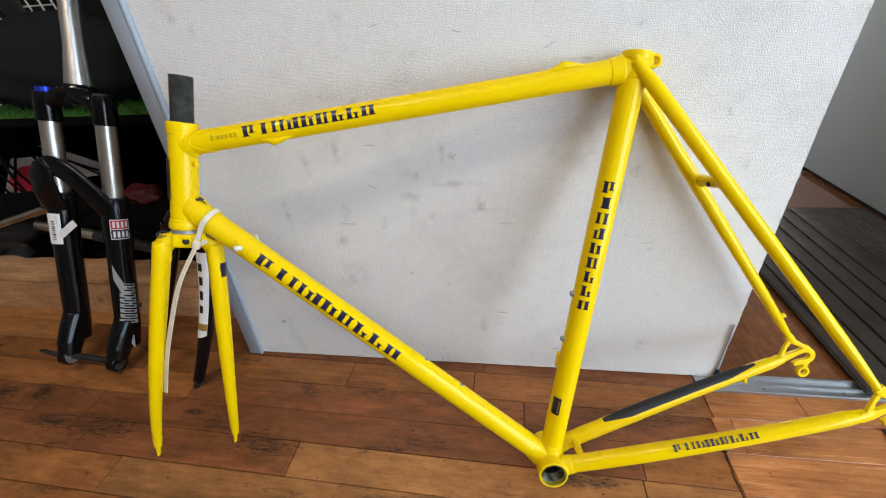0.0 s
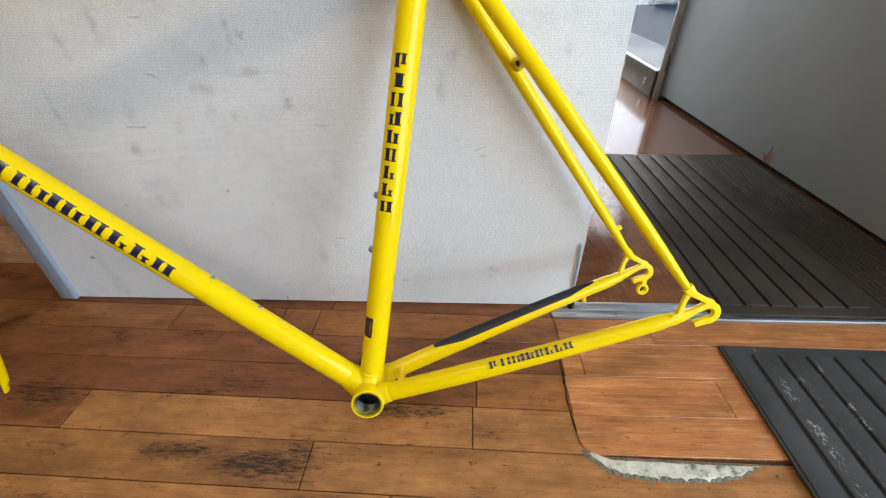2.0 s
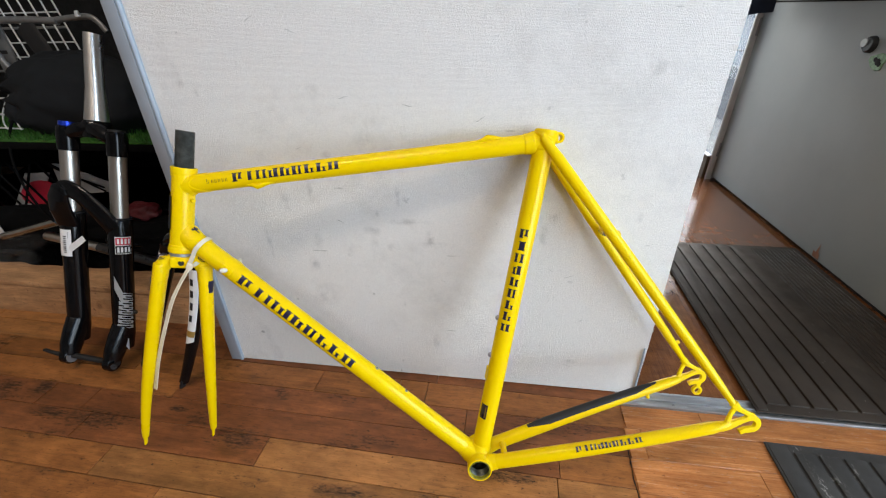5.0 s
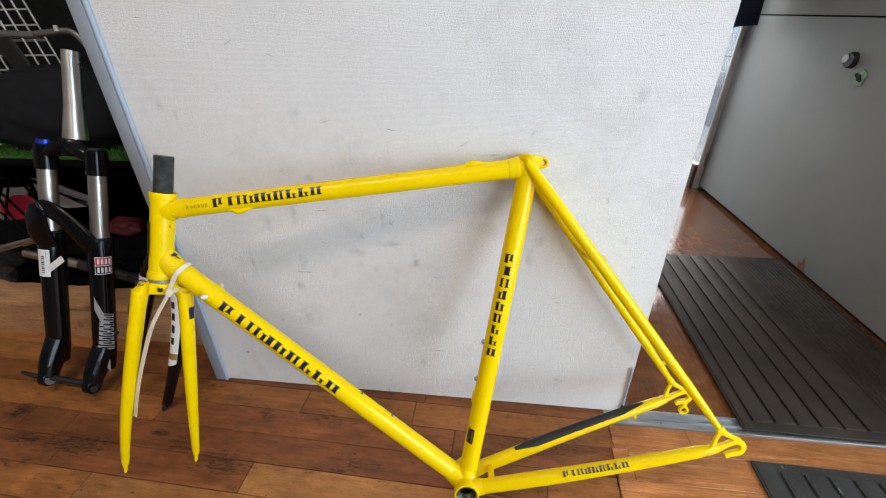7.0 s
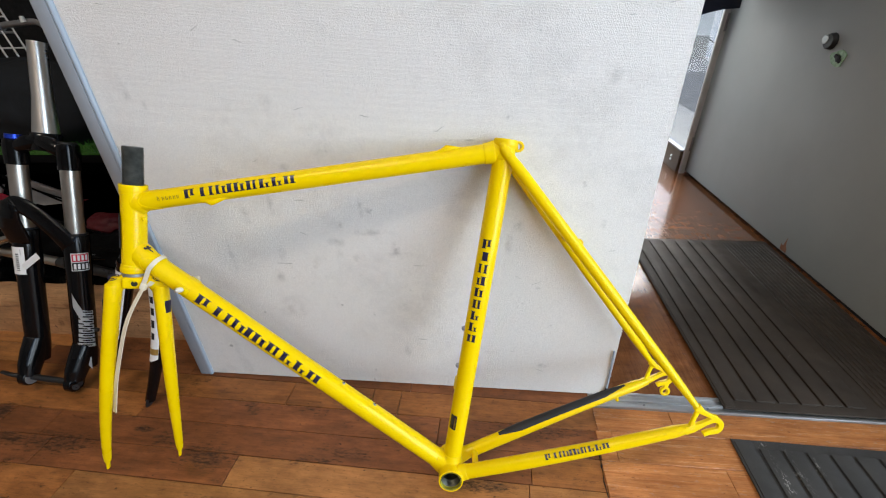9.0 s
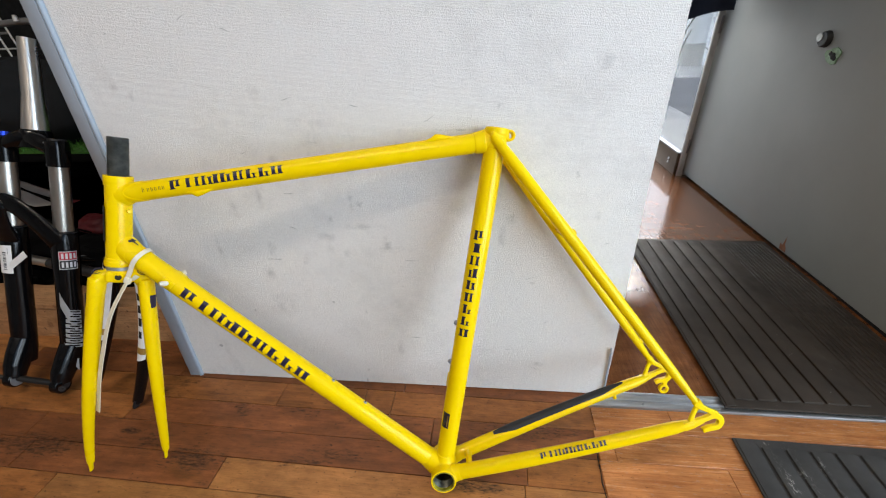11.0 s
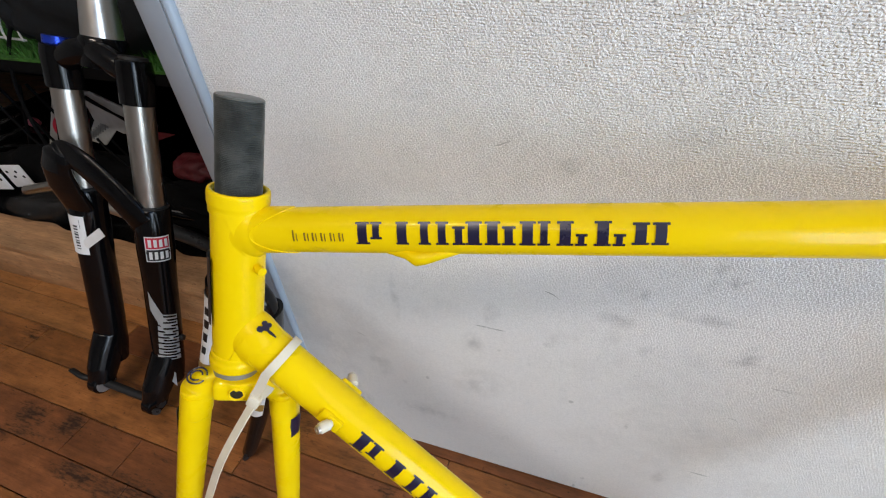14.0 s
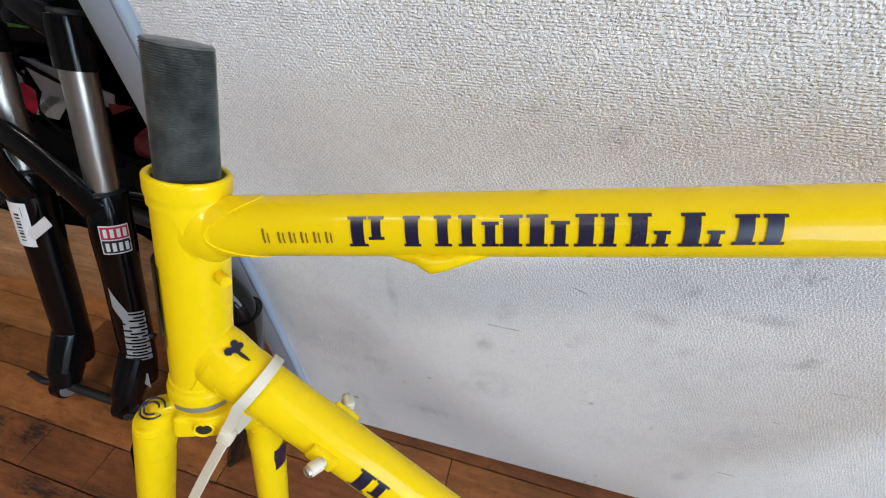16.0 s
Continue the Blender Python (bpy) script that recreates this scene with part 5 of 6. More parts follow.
# ---- suspension fork standing on the floor ----
B0, T0w = Vector((-0.5635, 0.7056, 0.0198)), Vector((-0.5192, 0.8574, 0.4445))
SD = (T0w - B0).normalized()
SL = Vector((0.9997, 0.0238, 0.0))
SL = (SL - SD * SL.dot(SD)).normalized()
SF = SL.cross(SD)
if SF.y > 0:
    SF = -SF
SM = Matrix((SL, -SF, SD)).transposed().to_4x4()
SM.translation = B0
LEN = (T0w - B0).length
mtb = thing("suspension_fork", SM, "black suspension fork with silver stanchions standing on its dropouts", "bicycle fork")
H = 0.0556
for sgn in (-1, 1):
    x = H * sgn
    bm = bmesh.new()
    tube(bm, [(x, 0, 0.028), (x, 0, 0.06), (x, 0, 0.13), (x, 0, 0.215), (x, 0, 0.262), (x, 0, 0.285), (x, 0, 0.318), (x, 0, 0.322)],
         [0.0175, 0.0205, 0.0212, 0.0212, 0.0228, 0.0222, 0.0222, 0.0200], 36)
    leg = part("lower_leg", bm, BLACK_GLOSS, mtb, "gloss black lower leg")
    bm = bmesh.new()
    tube(bm, [(x, -0.002, 0.082), (x * 0.98, -0.012, 0.052), (x * 0.95, -0.023, 0.026), (x * 0.92, -0.030, 0.003)], [(0.021, 0.0205), (0.0245, 0.0200), (0.0230, 0.0180), (0.0180, 0.0150)], 24, ref=(0, 1, 0))
    tube(bm, [(x * 0.78, -0.030, 0.002), (x * 0.80, -0.030, 0.002), (x * 1.06, -0.030, 0.002), (x * 1.08, -0.030, 0.002)], [0.0165, 0.0190, 0.0190, 0.0175], 32)
    fused("axle_lug", bm, BLACK_GLOSS, leg, 0.0014, 6)
    bm = bmesh.new()
    tube(bm, [(x * 0.76, -0.030, 0.002), (x * 0.79, -0.030, 0.002)], [0.0150, 0.0158], 28)
    part("axle_ring", bm, GREY_METAL if sgn < 0 else BLACK_MATT, leg, "grey axle face" if sgn < 0 else "")
    bm = bmesh.new()
    tube(bm, [(x, 0, 0.315), (x, 0, LEN + 0.004)], 0.0160, 36)
    part("stanchion", bm, STEEL, mtb, "polished silver stanchion tube")
    bm = bmesh.new()
    pipe(bm, (x, 0, 0.3185), (x, 0, 0.3245), 0.0205, 0.0162, 36)
    part("wiper_seal", bm, BLACK_MATT, leg)
    bm = bmesh.new()
    tube(bm, [(x, 0, LEN - 0.002), (x, 0, LEN + 0.034), (x * 0.99, 0, LEN + 0.046), (x * 0.99, 0, LEN + 0.0485)], [0.0190, 0.0195, 0.0180, 0.0130], 32)
    cap = part("crown_clamp", bm, BLACK_GLOSS, mtb)
    bm = bmesh.new()
    tube(bm, [(x, 0, LEN + 0.047), (x, 0, LEN + (0.056 if sgn < 0 else 0.051))], [0.0150, 0.0142], 24)
    part("top_cap", bm, BLUE if sgn < 0 else BLACK_MATT, cap, "blue anodised adjuster" if sgn < 0 else "")
bm = bmesh.new()
arch = bez((-H * 1.02, -0.010, 0.290), (-H * 1.30, -0.036, 0.415), (-H * 0.10, -0.036, 0.390), (H, -0.014, 0.300), 24)
tube(bm, arch, [(0.0050 + 0.004 * abs(i / 24 - 0.5) * 2, 0.0170 + 0.004 * abs(i / 24 - 0.55) * 2) for i in range(25)], 24, ref=(0, 1, 0))
# the broad shoulder by which the arch grows out of the leg
tube(bm, [(-H * 0.98, -0.012, 0.296), (-H * 1.00, -0.024, 0.326), (-H * 0.94, -0.031, 0.352), (-H * 0.80, -0.034, 0.372), (-H * 0.66, -0.034, 0.380)], [(0.0100, 0.0250), (0.0095, 0.0260), (0.0085, 0.0240), (0.0070, 0.0190), (0.0050, 0.0110)], 24, ref=(0, 1, 0))
fused("arch", bm, BLACK_GLOSS, mtb, 0.0012, 3, "gloss black brace arch")
bm = bmesh.new()
tube(bm, bez((-H, 0, LEN + 0.030), (-H * 0.5, -0.006, LEN + 0.040), (-0.02, -0.004, LEN + 0.046), (0, 0, LEN + 0.047), 10) + bez((0.001, 0, LEN + 0.047), (0.02, -0.004, LEN + 0.046), (H * 0.5, -0.006, LEN + 0.040), (H, 0, LEN + 0.030), 10), [(0.0135, 0.0155)] * 22, 20, ref=(0, 1, 0))
tube(bm, [(0, 0.012, LEN + 0.030), (0, 0.012, LEN + 0.060), (0, 0.012, LEN + 0.064)], [0.0265, 0.0245, 0.0220], 32)
part("crown", bm, BLACK_GLOSS, mtb)
bm = bmesh.new()
tube(bm, [(0, 0.012, LEN + 0.062), (0, 0.012, LEN + 0.095), (0, 0.012, LEN + 0.130), (0, 0.011, LEN + 0.231)], [0.0214, 0.0190, 0.0162, 0.0150], 36)
part("steerer_tube", bm, plain("satin_aluminium", (0.82, 0.79, 0.75), 0.30, 1.0, 0.04, 20), mtb, "satin silver tapered steerer tube")
bm = bmesh.new()
tube(bm, [(-H * 1.25, -0.030, 0.002), (H * 1.2, -0.030, 0.002)], 0.0062, 18)
axle = part("axle", bm, BLACK_MATT, mtb)
bm = bmesh.new()
tube(bm, bez((-H * 1.15, -0.030, 0.002), (-H * 1.35, -0.040, 0.004), (-H * 1.5, -0.038, 0.006), (-H * 1.95, -0.034, 0.006), 10), [(0.006 - 0.0003 * i, 0.0045) for i in range(11)], 12)
part("lever", bm, BLACK_MATT, axle)
bm = bmesh.new()
tube(bm, [(H + 0.014, -0.044, 0.002), (H + 0.0152, -0.0456, 0.002)], [0.0062, 0.0058], 16)
part("end_bolt", bm, CARBON, axle)


def leg_print(x, s0, s1, a0, a1, mat, label, slant=0.0, lift=0.0006, r=0.0200, turn=0.0, na=6):
    bm = bmesh.new()
    wrap_patch(bm, (x, 0, 0), (0, 0, 1), (math.sin(turn), -math.cos(turn), 0), r, s0, s1, a0, a1, slant, na, 4, lift)
    return part("print", bm, mat, mtb, label, smooth=False)


# square maker label, tag and diagonal graphic
leg_print(H, 0.249, 0.286, -0.0145, 0.0145, WHITE, "white bordered label", r=0.0222, turn=0.95)
leg_print(H, 0.2685, 0.2845, -0.0132, 0.0132, RED, "red label half", lift=0.0009, r=0.0222, turn=0.95)
leg_print(H, 0.2505, 0.2670, -0.0132, 0.0132, BLACK_MATT, "black label half", lift=0.0009, r=0.0222, turn=0.95)
for k in range(4):
    for z in (0.2710, 0.2530):
        leg_print(H, z, z + 0.011, -0.0112 + 0.0060 * k, -0.0076 + 0.0060 * k, WHITE, "white printed bar", lift=0.0012, r=0.0222, turn=0.95, na=2)
for s0, s1, a0, a1, sl in ((0.140, 0.170, -0.006, 0.0190, 0.062), (0.046, 0.072, -0.004, 0.0160, 0.040)):
    leg_print(H, s0, s1, a0, a1, SILVER_PRINT, "silver diagonal graphic", sl, r=0.0213, turn=0.95, na=8)
for k in range(8):
    leg_print(H, 0.080 + 0.0105 * k, 0.0878 + 0.0105 * k, -0.0150 + 0.0006 * k, 0.0135, SILVER_PRINT, "silver printed block", 0.007, r=0.0213, turn=0.90 + 0.03 * k, na=6)
for k in range(8):
    leg_print(H, 0.0825 + 0.0105 * k, 0.0853 + 0.0105 * k, -0.0090, 0.0070, BLACK_GLOSS, "dark gap in the print", 0.0045, 0.0010, 0.0213, 0.90 + 0.03 * k, 3)
leg_print(-H, 0.228, 0.286, -0.0185, 0.0065, WHITE, "white paper tag", r=0.0224, turn=-0.2)
for k in range(9):
    leg_print(-H, 0.236 + 0.0042 * k, 0.2375 + 0.0042 * k + 0.0006 * (k % 3), -0.0095, -0.0035, BLACK_MATT, "barcode bar", lift=0.001, r=0.0224, turn=-0.2, na=2)
leg_print(-H, 0.268, 0.281, -0.013, -0.0125, BLACK_MATT, "thin printed line", lift=0.001, r=0.0224, turn=-0.2, na=1)
leg_print(-H, 0.306, 0.313, -0.012, 0.013, SILVER_PRINT, "small silver print", lift=0.001, r=0.0222, turn=-0.1)
for k in range(2):
    leg_print(-H, 0.075 + 0.010 * k, 0.082 + 0.010 * k, 0.0025, 0.005, WHITE, "small white print", lift=0.0008, r=0.0195, turn=-0.3, na=2)
bm = bmesh.new()
flat_bar(bm, [(0, 0), (0.036, 0.030)], 0.013, 0, 0.0006)
bm.transform(Matrix.Translation((-H + 0.010, -0.0205, 0.243)) @ Matrix.Rotation(radians(90), 4, "X"))
part("tag_flap", bm, WHITE, mtb, "white paper flap of the tag")
bm = bmesh.new()
tube(bm, [(H + 0.016, 0.004, 0.112), (H + 0.026, 0.006, 0.112)], [0.006, 0.004], 12)
part("rebound_knob", bm, BLACK_MATT, mtb, "small dark rebound knob")

# ---- carbon road fork behind the yellow one ----
tipm = Vector((-0.3755, 0.6670, 0.020))
crw = Vector((-0.2500, 0.7000, 0.3340))
LD = (crw - tipm).normalized()
LS = Vector((0.985, -0.12, 0.14))
LS = (LS - LD * LS.dot(LD)).normalized()
LM = Matrix((LS, LD.cross(LS), LD)).transposed().to_4x4()
LM.translation = tipm
lk = thing("carbon_fork", LM, "black and white carbon road fork standing against the panel", "bicycle fork")
LL = (crw - tipm).length
for sgn in (-1, 1):
    bm = bmesh.new()
    pts = bez((0.049 * sgn, 0, 0.010), (0.047 * sgn, 0.02, 0.13), (0.040 * sgn, 0.024, 0.25), (0.030 * sgn, 0.016, LL - 0.02), 20)
    tube(bm, pts, [(0.0090 + 0.0085 * (i / 20) ** 0.8, 0.0095 + 0.0045 * (i / 20)) for i in range(21)], 24, ref=(0, 1, 0))
    leg = part("fork_leg", bm, BLACK_GLOSS, lk)
    bm = bmesh.new()
    tube(bm, [(0.050 * sgn, 0, 0.016), (0.050 * sgn, -0.003, 0.004), (0.050 * sgn, -0.003, -0.004)], [(0.0085, 0.006), (0.009, 0.004), (0.007, 0.0035)], 14, ref=(0, 1, 0))
    part("dropout", bm, BLACK_MATT, leg)
    # white printed field with dark blocks and a gold band, on the camera side
    bm = bmesh.new()
    rows = []
    for i in range(6, 19):
        p = pts[i]
        d = (pts[i + 1] - pts[i - 1]).normalized()
        a, b = basis(d, (0, 1, 0))
        ra, rb = 0.0090 + 0.0085 * (i / 20) ** 0.8 + 0.0007, 0.0095 + 0.0045 * (i / 20) + 0.0007
        span = [math.pi + radians(-52 + 104 * j / 8) for j in range(9)]
        rows.append([bm.verts.new(p + a * math.cos(t) * ra + b * math.sin(t) * rb + d * (0.012 * (j / 8 - 0.5) if i == 6 else 0)) for j, t in enumerate(span)])
    for r0, r1 in zip(rows, rows[1:]):
        for j in range(8):
            bm.faces.new((r0[j], r0[j + 1], r1[j + 1], r1[j]))
    field = part("white_field", bm, WHITE, leg, "white printed field", smooth=False)

    def on_leg(i0, i1, d0, d1, mat, name, lift=0.0012):
        bm = bmesh.new()
        rows = []
        for k in range(5):
            f = i0 + (i1 - i0) * k / 4
            i = int(f)
            p = pts[i].lerp(pts[i + 1], f - i)
            d = (pts[i + 1] - pts[i]).normalized()
            a, b = basis(d, (0, 1, 0))
            ra, rb = 0.0090 + 0.0085 * (f / 20) ** 0.8 + lift, 0.0095 + 0.0045 * (f / 20) + lift
            rows.append([bm.verts.new(p + a * math.cos(t) * ra + b * math.sin(t) * rb) for t in (math.pi + radians(d0 + (d1 - d0) * j / 5) for j in range(6))])
        for r0, r1 in zip(rows, rows[1:]):
            for j in range(5):
                bm.faces.new((r0[j], r0[j + 1], r1[j + 1], r1[j]))
        part(name, bm, mat, leg, smooth=False)

    for k, (f0, f1) in enumerate(((9.2, 10.4), (11.0, 12.4), (13.0, 14.4), (15.0, 16.4))):
        on_leg(f0 + 0.1, f1 - 0.1, -13, 15, BLACK_MATT, "dark_block")
    on_leg(7.0, 7.9, -50, 50, GOLD, "gold_band")
bm = bmesh.new()
tube(bm, bez((-0.032, 0.016, LL - 0.026), (-0.026, 0.012, LL + 0.012), (0.026, 0.012, LL + 0.012), (0.032, 0.016, LL - 0.026), 14), [(0.013, 0.011)] * 15, 18, ref=(0, 1, 0))
tube(bm, [(0, 0.010, LL - 0.005), (0, 0.004, LL + 0.022)], [0.016, 0.0150], 24)
part("crown", bm, BLACK_GLOSS, lk)
bm = bmesh.new()
tube(bm, [(0, 0.004, LL + 0.02), (0, 0.002, LL + 0.050)], 0.0140, 24)
part("steerer_tube", bm, CARBON, lk)

# ---- display platform, shelf and clutter ----
slab("platform_step", (-2.6, 0.842, -0.01), (0.5, 1.65, 0.089), STEP_WOOD, "low wooden platform step", "step", 0.002)
slab("platform_top", (-2.6, 0.838, 0.0895), (0.5, 1.65, 0.1050), STEP_WOOD, "worn wooden top boards of the low platform", "step", 0.002)
shelf = thing("display_shelf", pose(0, 0, 0), "shelf topped with green artificial turf, blackened where it is unlit below", "shelf")
# upright sheet and board are black to paint the shade below the turf
part("skirt", box(bmesh.new(), (-2.4, 1.66, -0.0105), (-0.05, 1.68, 0.415)), SHADE_AND_CLOTH, shelf, "black sheet standing in for the darkness under the shelf", smooth=False)
part("board", box(bmesh.new(), (-2.4, 0.985, 0.405), (-0.05, 1.7, 0.424), 0.002), SHADE_AND_CLOTH, shelf)
bm = bmesh.new()
rnd = random.Random(3)
for i in range(7000):
    x, y = rnd.uniform(-1.5, -0.12), rnd.uniform(0.985, 1.25)
    h, a = rnd.uniform(0.012, 0.026), rnd.uniform(0, 6.28)
    w = 0.0016
    lean = Vector((rnd.uniform(-0.01, 0.01), rnd.uniform(-0.012, 0.008), h))
    p = Vector((x, y, 0.424))
    s = Vector((math.cos(a) * w, math.sin(a) * w, 0))
    bm.faces.new([bm.verts.new(p - s), bm.verts.new(p + s), bm.verts.new(p + lean)])
turf_me = mesh_from("turf", bm, TURF, False)
tf = new("artificial_turf", turf_me)
tagged(tf, "green artificial turf blades on the shelf", "turf", kind="stuff")
slab("turf_backing", (-2.4, 0.984, 0.4245), (-0.06, 1.19, 0.428), TURF, "green backing of the artificial turf", "turf")


def lumpy(bm, c, size, seed, amp=0.12, n=28, pinch=0.0):
    """A soft rounded body with folds."""
    r = bmesh.ops.create_uvsphere(bm, u_segments=n * 2, v_segments=n, radius=1)
    for v in r["verts"]:
        q = v.co.copy()
        f = noise.noise(q * 2.1 + Vector((seed, 0, 0))) * amp + noise.noise(q * 6 + Vector((0, seed, 0))) * amp * 0.3
        fold = math.sin(math.atan2(q.z, q.y) * 13) * pinch * max(0.0, -q.x) ** 2.2
        s = 1 + f + fold
        flatz = max(q.z, -0.72)
        v.co = Vector((c[0] + q.x * s * size[0], c[1] + q.y * s * size[1], c[2] + flatz * s * size[2]))
    return bm


bag = thing("drawstring_bag", pose(0, 0, 0), "black cloth drawstring bag lying on the turf shelf", "bag")
part("body", lumpy(bmesh.new(), (-0.735, 1.09, 0.506), (0.192, 0.10, 0.112), 4.2, 0.09, 44, 0.12), DARK_CLOTH, bag)
part("gathered_neck", lumpy(bmesh.new(), (-0.893, 1.065, 0.478), (0.042, 0.045, 0.046), 9.0, 0.14, 22, 0.22), DARK_CLOTH, bag)
bm = bmesh.new()
tube(bm, bez((-0.905, 1.03, 0.47), (-0.92, 0.97, 0.40), (-0.86, 0.93, 0.30), (-0.80, 0.92, 0.24), 16), 0.003, 8)
part("cord", bm, SHADE_AND_CLOTH, bag)

basket = thing("wire_basket", pose(0, 0, 0), "silver wire bicycle basket on the turf shelf", "basket")
for i in range(9):
    bm = bmesh.new()
    x = -1.16 + 0.034 * i
    tube(bm, [(x + 0.09, 1.20, 0.55), (x, 1.23, 0.86)], 0.0022, 7)
    part("upright_wire", bm, WIRE, basket)
for i in range(9):
    bm = bmesh.new()
    z = 0.56 + 0.035 * i
    tube(bm, [(-1.20, 1.205 + 0.003 * i, z), (-0.80 - 0.012 * i, 1.205 + 0.003 * i, z)], 0.0019 if i % 3 else 0.0032, 7)
    part("cross_wire", bm, WIRE if i % 3 else RACK_GREY, basket)

# its lower side, lying over the turf
for i in range(6):
    bm = bmesh.new()
    x = -1.13 + 0.040 * i
    tube(bm, bez((x, 1.13, 0.540), (x + 0.015, 1.06, 0.500), (x + 0.02, 1.03, 0.470), (x + 0.045, 1.02, 0.445), 8), 0.0018, 7)
    part("upright_wire", bm, WIRE, basket)
for y, z in ((1.024, 0.450), (1.040, 0.480), (1.075, 0.512)):
    bm = bmesh.new()
    tube(bm, [(-1.16, y, z), (-1.02, y + 0.002, z), (-0.885, y, z - 0.004)], 0.0021, 7)
    part("cross_wire", bm, WIRE, basket)

rack = thing("bicycle_rack", pose(0, 0, 0), "grey metal bicycle carrier rack above the bag", "bicycle rack")
bm = bmesh.new()
tube(bm, bez((-0.93, 1.10, 0.58), (-0.97, 1.10, 0.66), (-0.96, 1.10, 0.685), (-0.90, 1.10, 0.685), 10) + [(-0.80, 1.10, 0.684), (-0.73, 1.10, 0.680)], 0.0078, 14)
part("bent_rail", bm, RACK_GREY, rack)
bm = bmesh.new()
tube(bm, [(-0.74, 1.10, 0.682), (-0.66, 1.10, 0.688)] + bez((-0.655, 1.10, 0.688), (-0.632, 1.10, 0.690), (-0.622, 1.10, 0.676), (-0.612, 1.10, 0.655), 8), [(0.0066, 0.0045)] * 11, 12, ref=(0, 0, 1))
part("stay_arm", bm, RACK_GREY, rack)
bm = bmesh.new()
tube(bm, [(-0.665, 1.094, 0.688), (-0.665, 1.094, 0.700)], [0.006, 0.004], 10)
part("bolt", bm, WIRE, rack)
part("side_plate", box(bmesh.new(), (-0.985, 1.125, 0.545), (-0.930, 1.131, 0.675), 0.002), RACK_GREY, rack)
for z in (0.575, 0.61, 0.645):
    part("slot", box(bmesh.new(), (-0.972, 1.1235, z), (-0.944, 1.126, z + 0.008)), BLACK_MATT, rack, smooth=False)
bm = bmesh.new()
tube(bm, [(-0.83, 1.10, 0.675), (-0.80, 1.09, 0.63), (-0.785, 1.09, 0.59)], [(0.004, 0.03), (0.004, 0.028), (0.004, 0.022)], 12, ref=(0, 1, 0))
part("black_strap", bm, BLACK_MATT, rack)

# packets, wrapped parts and cloths under the shelf


def sheet(corners, y, thick, bevel=0.0):
    """A thin upright sheet from its corners (x, z), its back at y."""
    bm = bmesh.new()
    face = bm.faces.new([bm.verts.new((x, y - thick, z)) for x, z in corners])
    ext = bmesh.ops.extrude_face_region(bm, geom=[face])
    bmesh.ops.translate(bm, verts=[g for g in ext["geom"] if isinstance(g, bmesh.types.BMVert)], vec=(0, thick, 0))
    return bm


r1 = thing("parts_packet", pose(0, 0, 0), "white parts packet with a red oval print among black spokes", "packet")
part("card", sheet(((-1.092, 0.287), (-1.006, 0.292), (-1.170, 0.106), (-1.262, 0.106)), 1.124, 0.006), CARD, r1)
bm = bmesh.new()
tube(bm, [(-1.078, 1.1185, 0.226), (-1.078, 1.1150, 0.226)], [(0.074, 0.036), (0.071, 0.034)], 28, ref=(1, 0, 0.35))
part("red_print", bm, RED, r1)
for k in range(6):
    bm = bmesh.new()
    x = -1.20 + 0.046 * k
    lean = (0.075, -0.060)[k % 2]
    tube(bm, [(x - lean, 1.092 + 0.004 * k, 0.112), (x + lean, 1.096 + 0.004 * k, 0.325)], 0.0032, 6)
    part("black_spoke", bm, SHADE_AND_CLOTH, r1)
r2 = thing("price_card", pose(0, 0, 0), "bent white card with a printed code tied by black cords", "card")
part("card", sheet(((-0.962, 0.326), (-0.930, 0.324), (-0.788, 0.270), (-0.802, 0.246), (-0.900, 0.236), (-0.968, 0.262)), 1.108, 0.004), CARD, r2)
tagp = part("code_label", sheet(((-0.970, 0.262), (-0.915, 0.246), (-0.985, 0.196), (-1.040, 0.202)), 1.112, 0.003), CARD, r2)
for k in range(7):
    x, z = -1.018 + 0.011 * k, 0.210 + 0.0055 * k
    part("code_bar", sheet(((x, z), (x + 0.006, z - 0.0016), (x + 0.018, z + 0.018), (x + 0.012, z + 0.0196)), 1.1085, 0.001), GREY_METAL, tagp, smooth=False)
for k in range(2):
    bm = bmesh.new()
    tube(bm, bez((-0.965, 1.098, 0.330 - 0.006 * k), (-0.93, 1.092, 0.318 - 0.01 * k), (-0.88, 1.094, 0.285), (-0.815, 1.098, 0.248 + 0.012 * k), 8), 0.0026, 7)
    part("black_cord", bm, SHADE_AND_CLOTH, r2)
red_tip = part("red_tag", sheet(((-0.752, 0.277), (-0.698, 0.276), (-0.755, 0.256)), 1.064, 0.003), DEEP_RED)
tagged(red_tip, "small dark red card tag among the black parts", "tag")
cap_end = part("pink_cap", lumpy(bmesh.new(), (-1.49, 1.26, 0.133), (0.019, 0.015, 0.014), 5.0, 0.1, 14), plain("faded_pink_plastic", (0.42, 0.08, 0.12), 0.4))
tagged(cap_end, "faded pink plastic cap lying under the shelf", "cap")
rc = part("red_cloth", lumpy(bmesh.new(), (-0.680, 1.060, 0.206), (0.050, 0.034, 0.027), 2.0, 0.22, 24), DEEP_RED)
tagged(rc, "dark red saddle cover lying among black parts", "saddle cover")
sd = part("black_saddle", lumpy(bmesh.new(), (-0.60, 1.03, 0.143), (0.17, 0.07, 0.052), 7.0, 0.2, 22), SHADE_AND_CLOTH)
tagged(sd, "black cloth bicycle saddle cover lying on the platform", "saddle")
sd2 = part("black_part_bag", lumpy(bmesh.new(), (-1.00, 1.04, 0.155), (0.24, 0.05, 0.066), 11.0, 0.25, 24), SHADE_AND_CLOTH)
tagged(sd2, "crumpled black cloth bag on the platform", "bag")
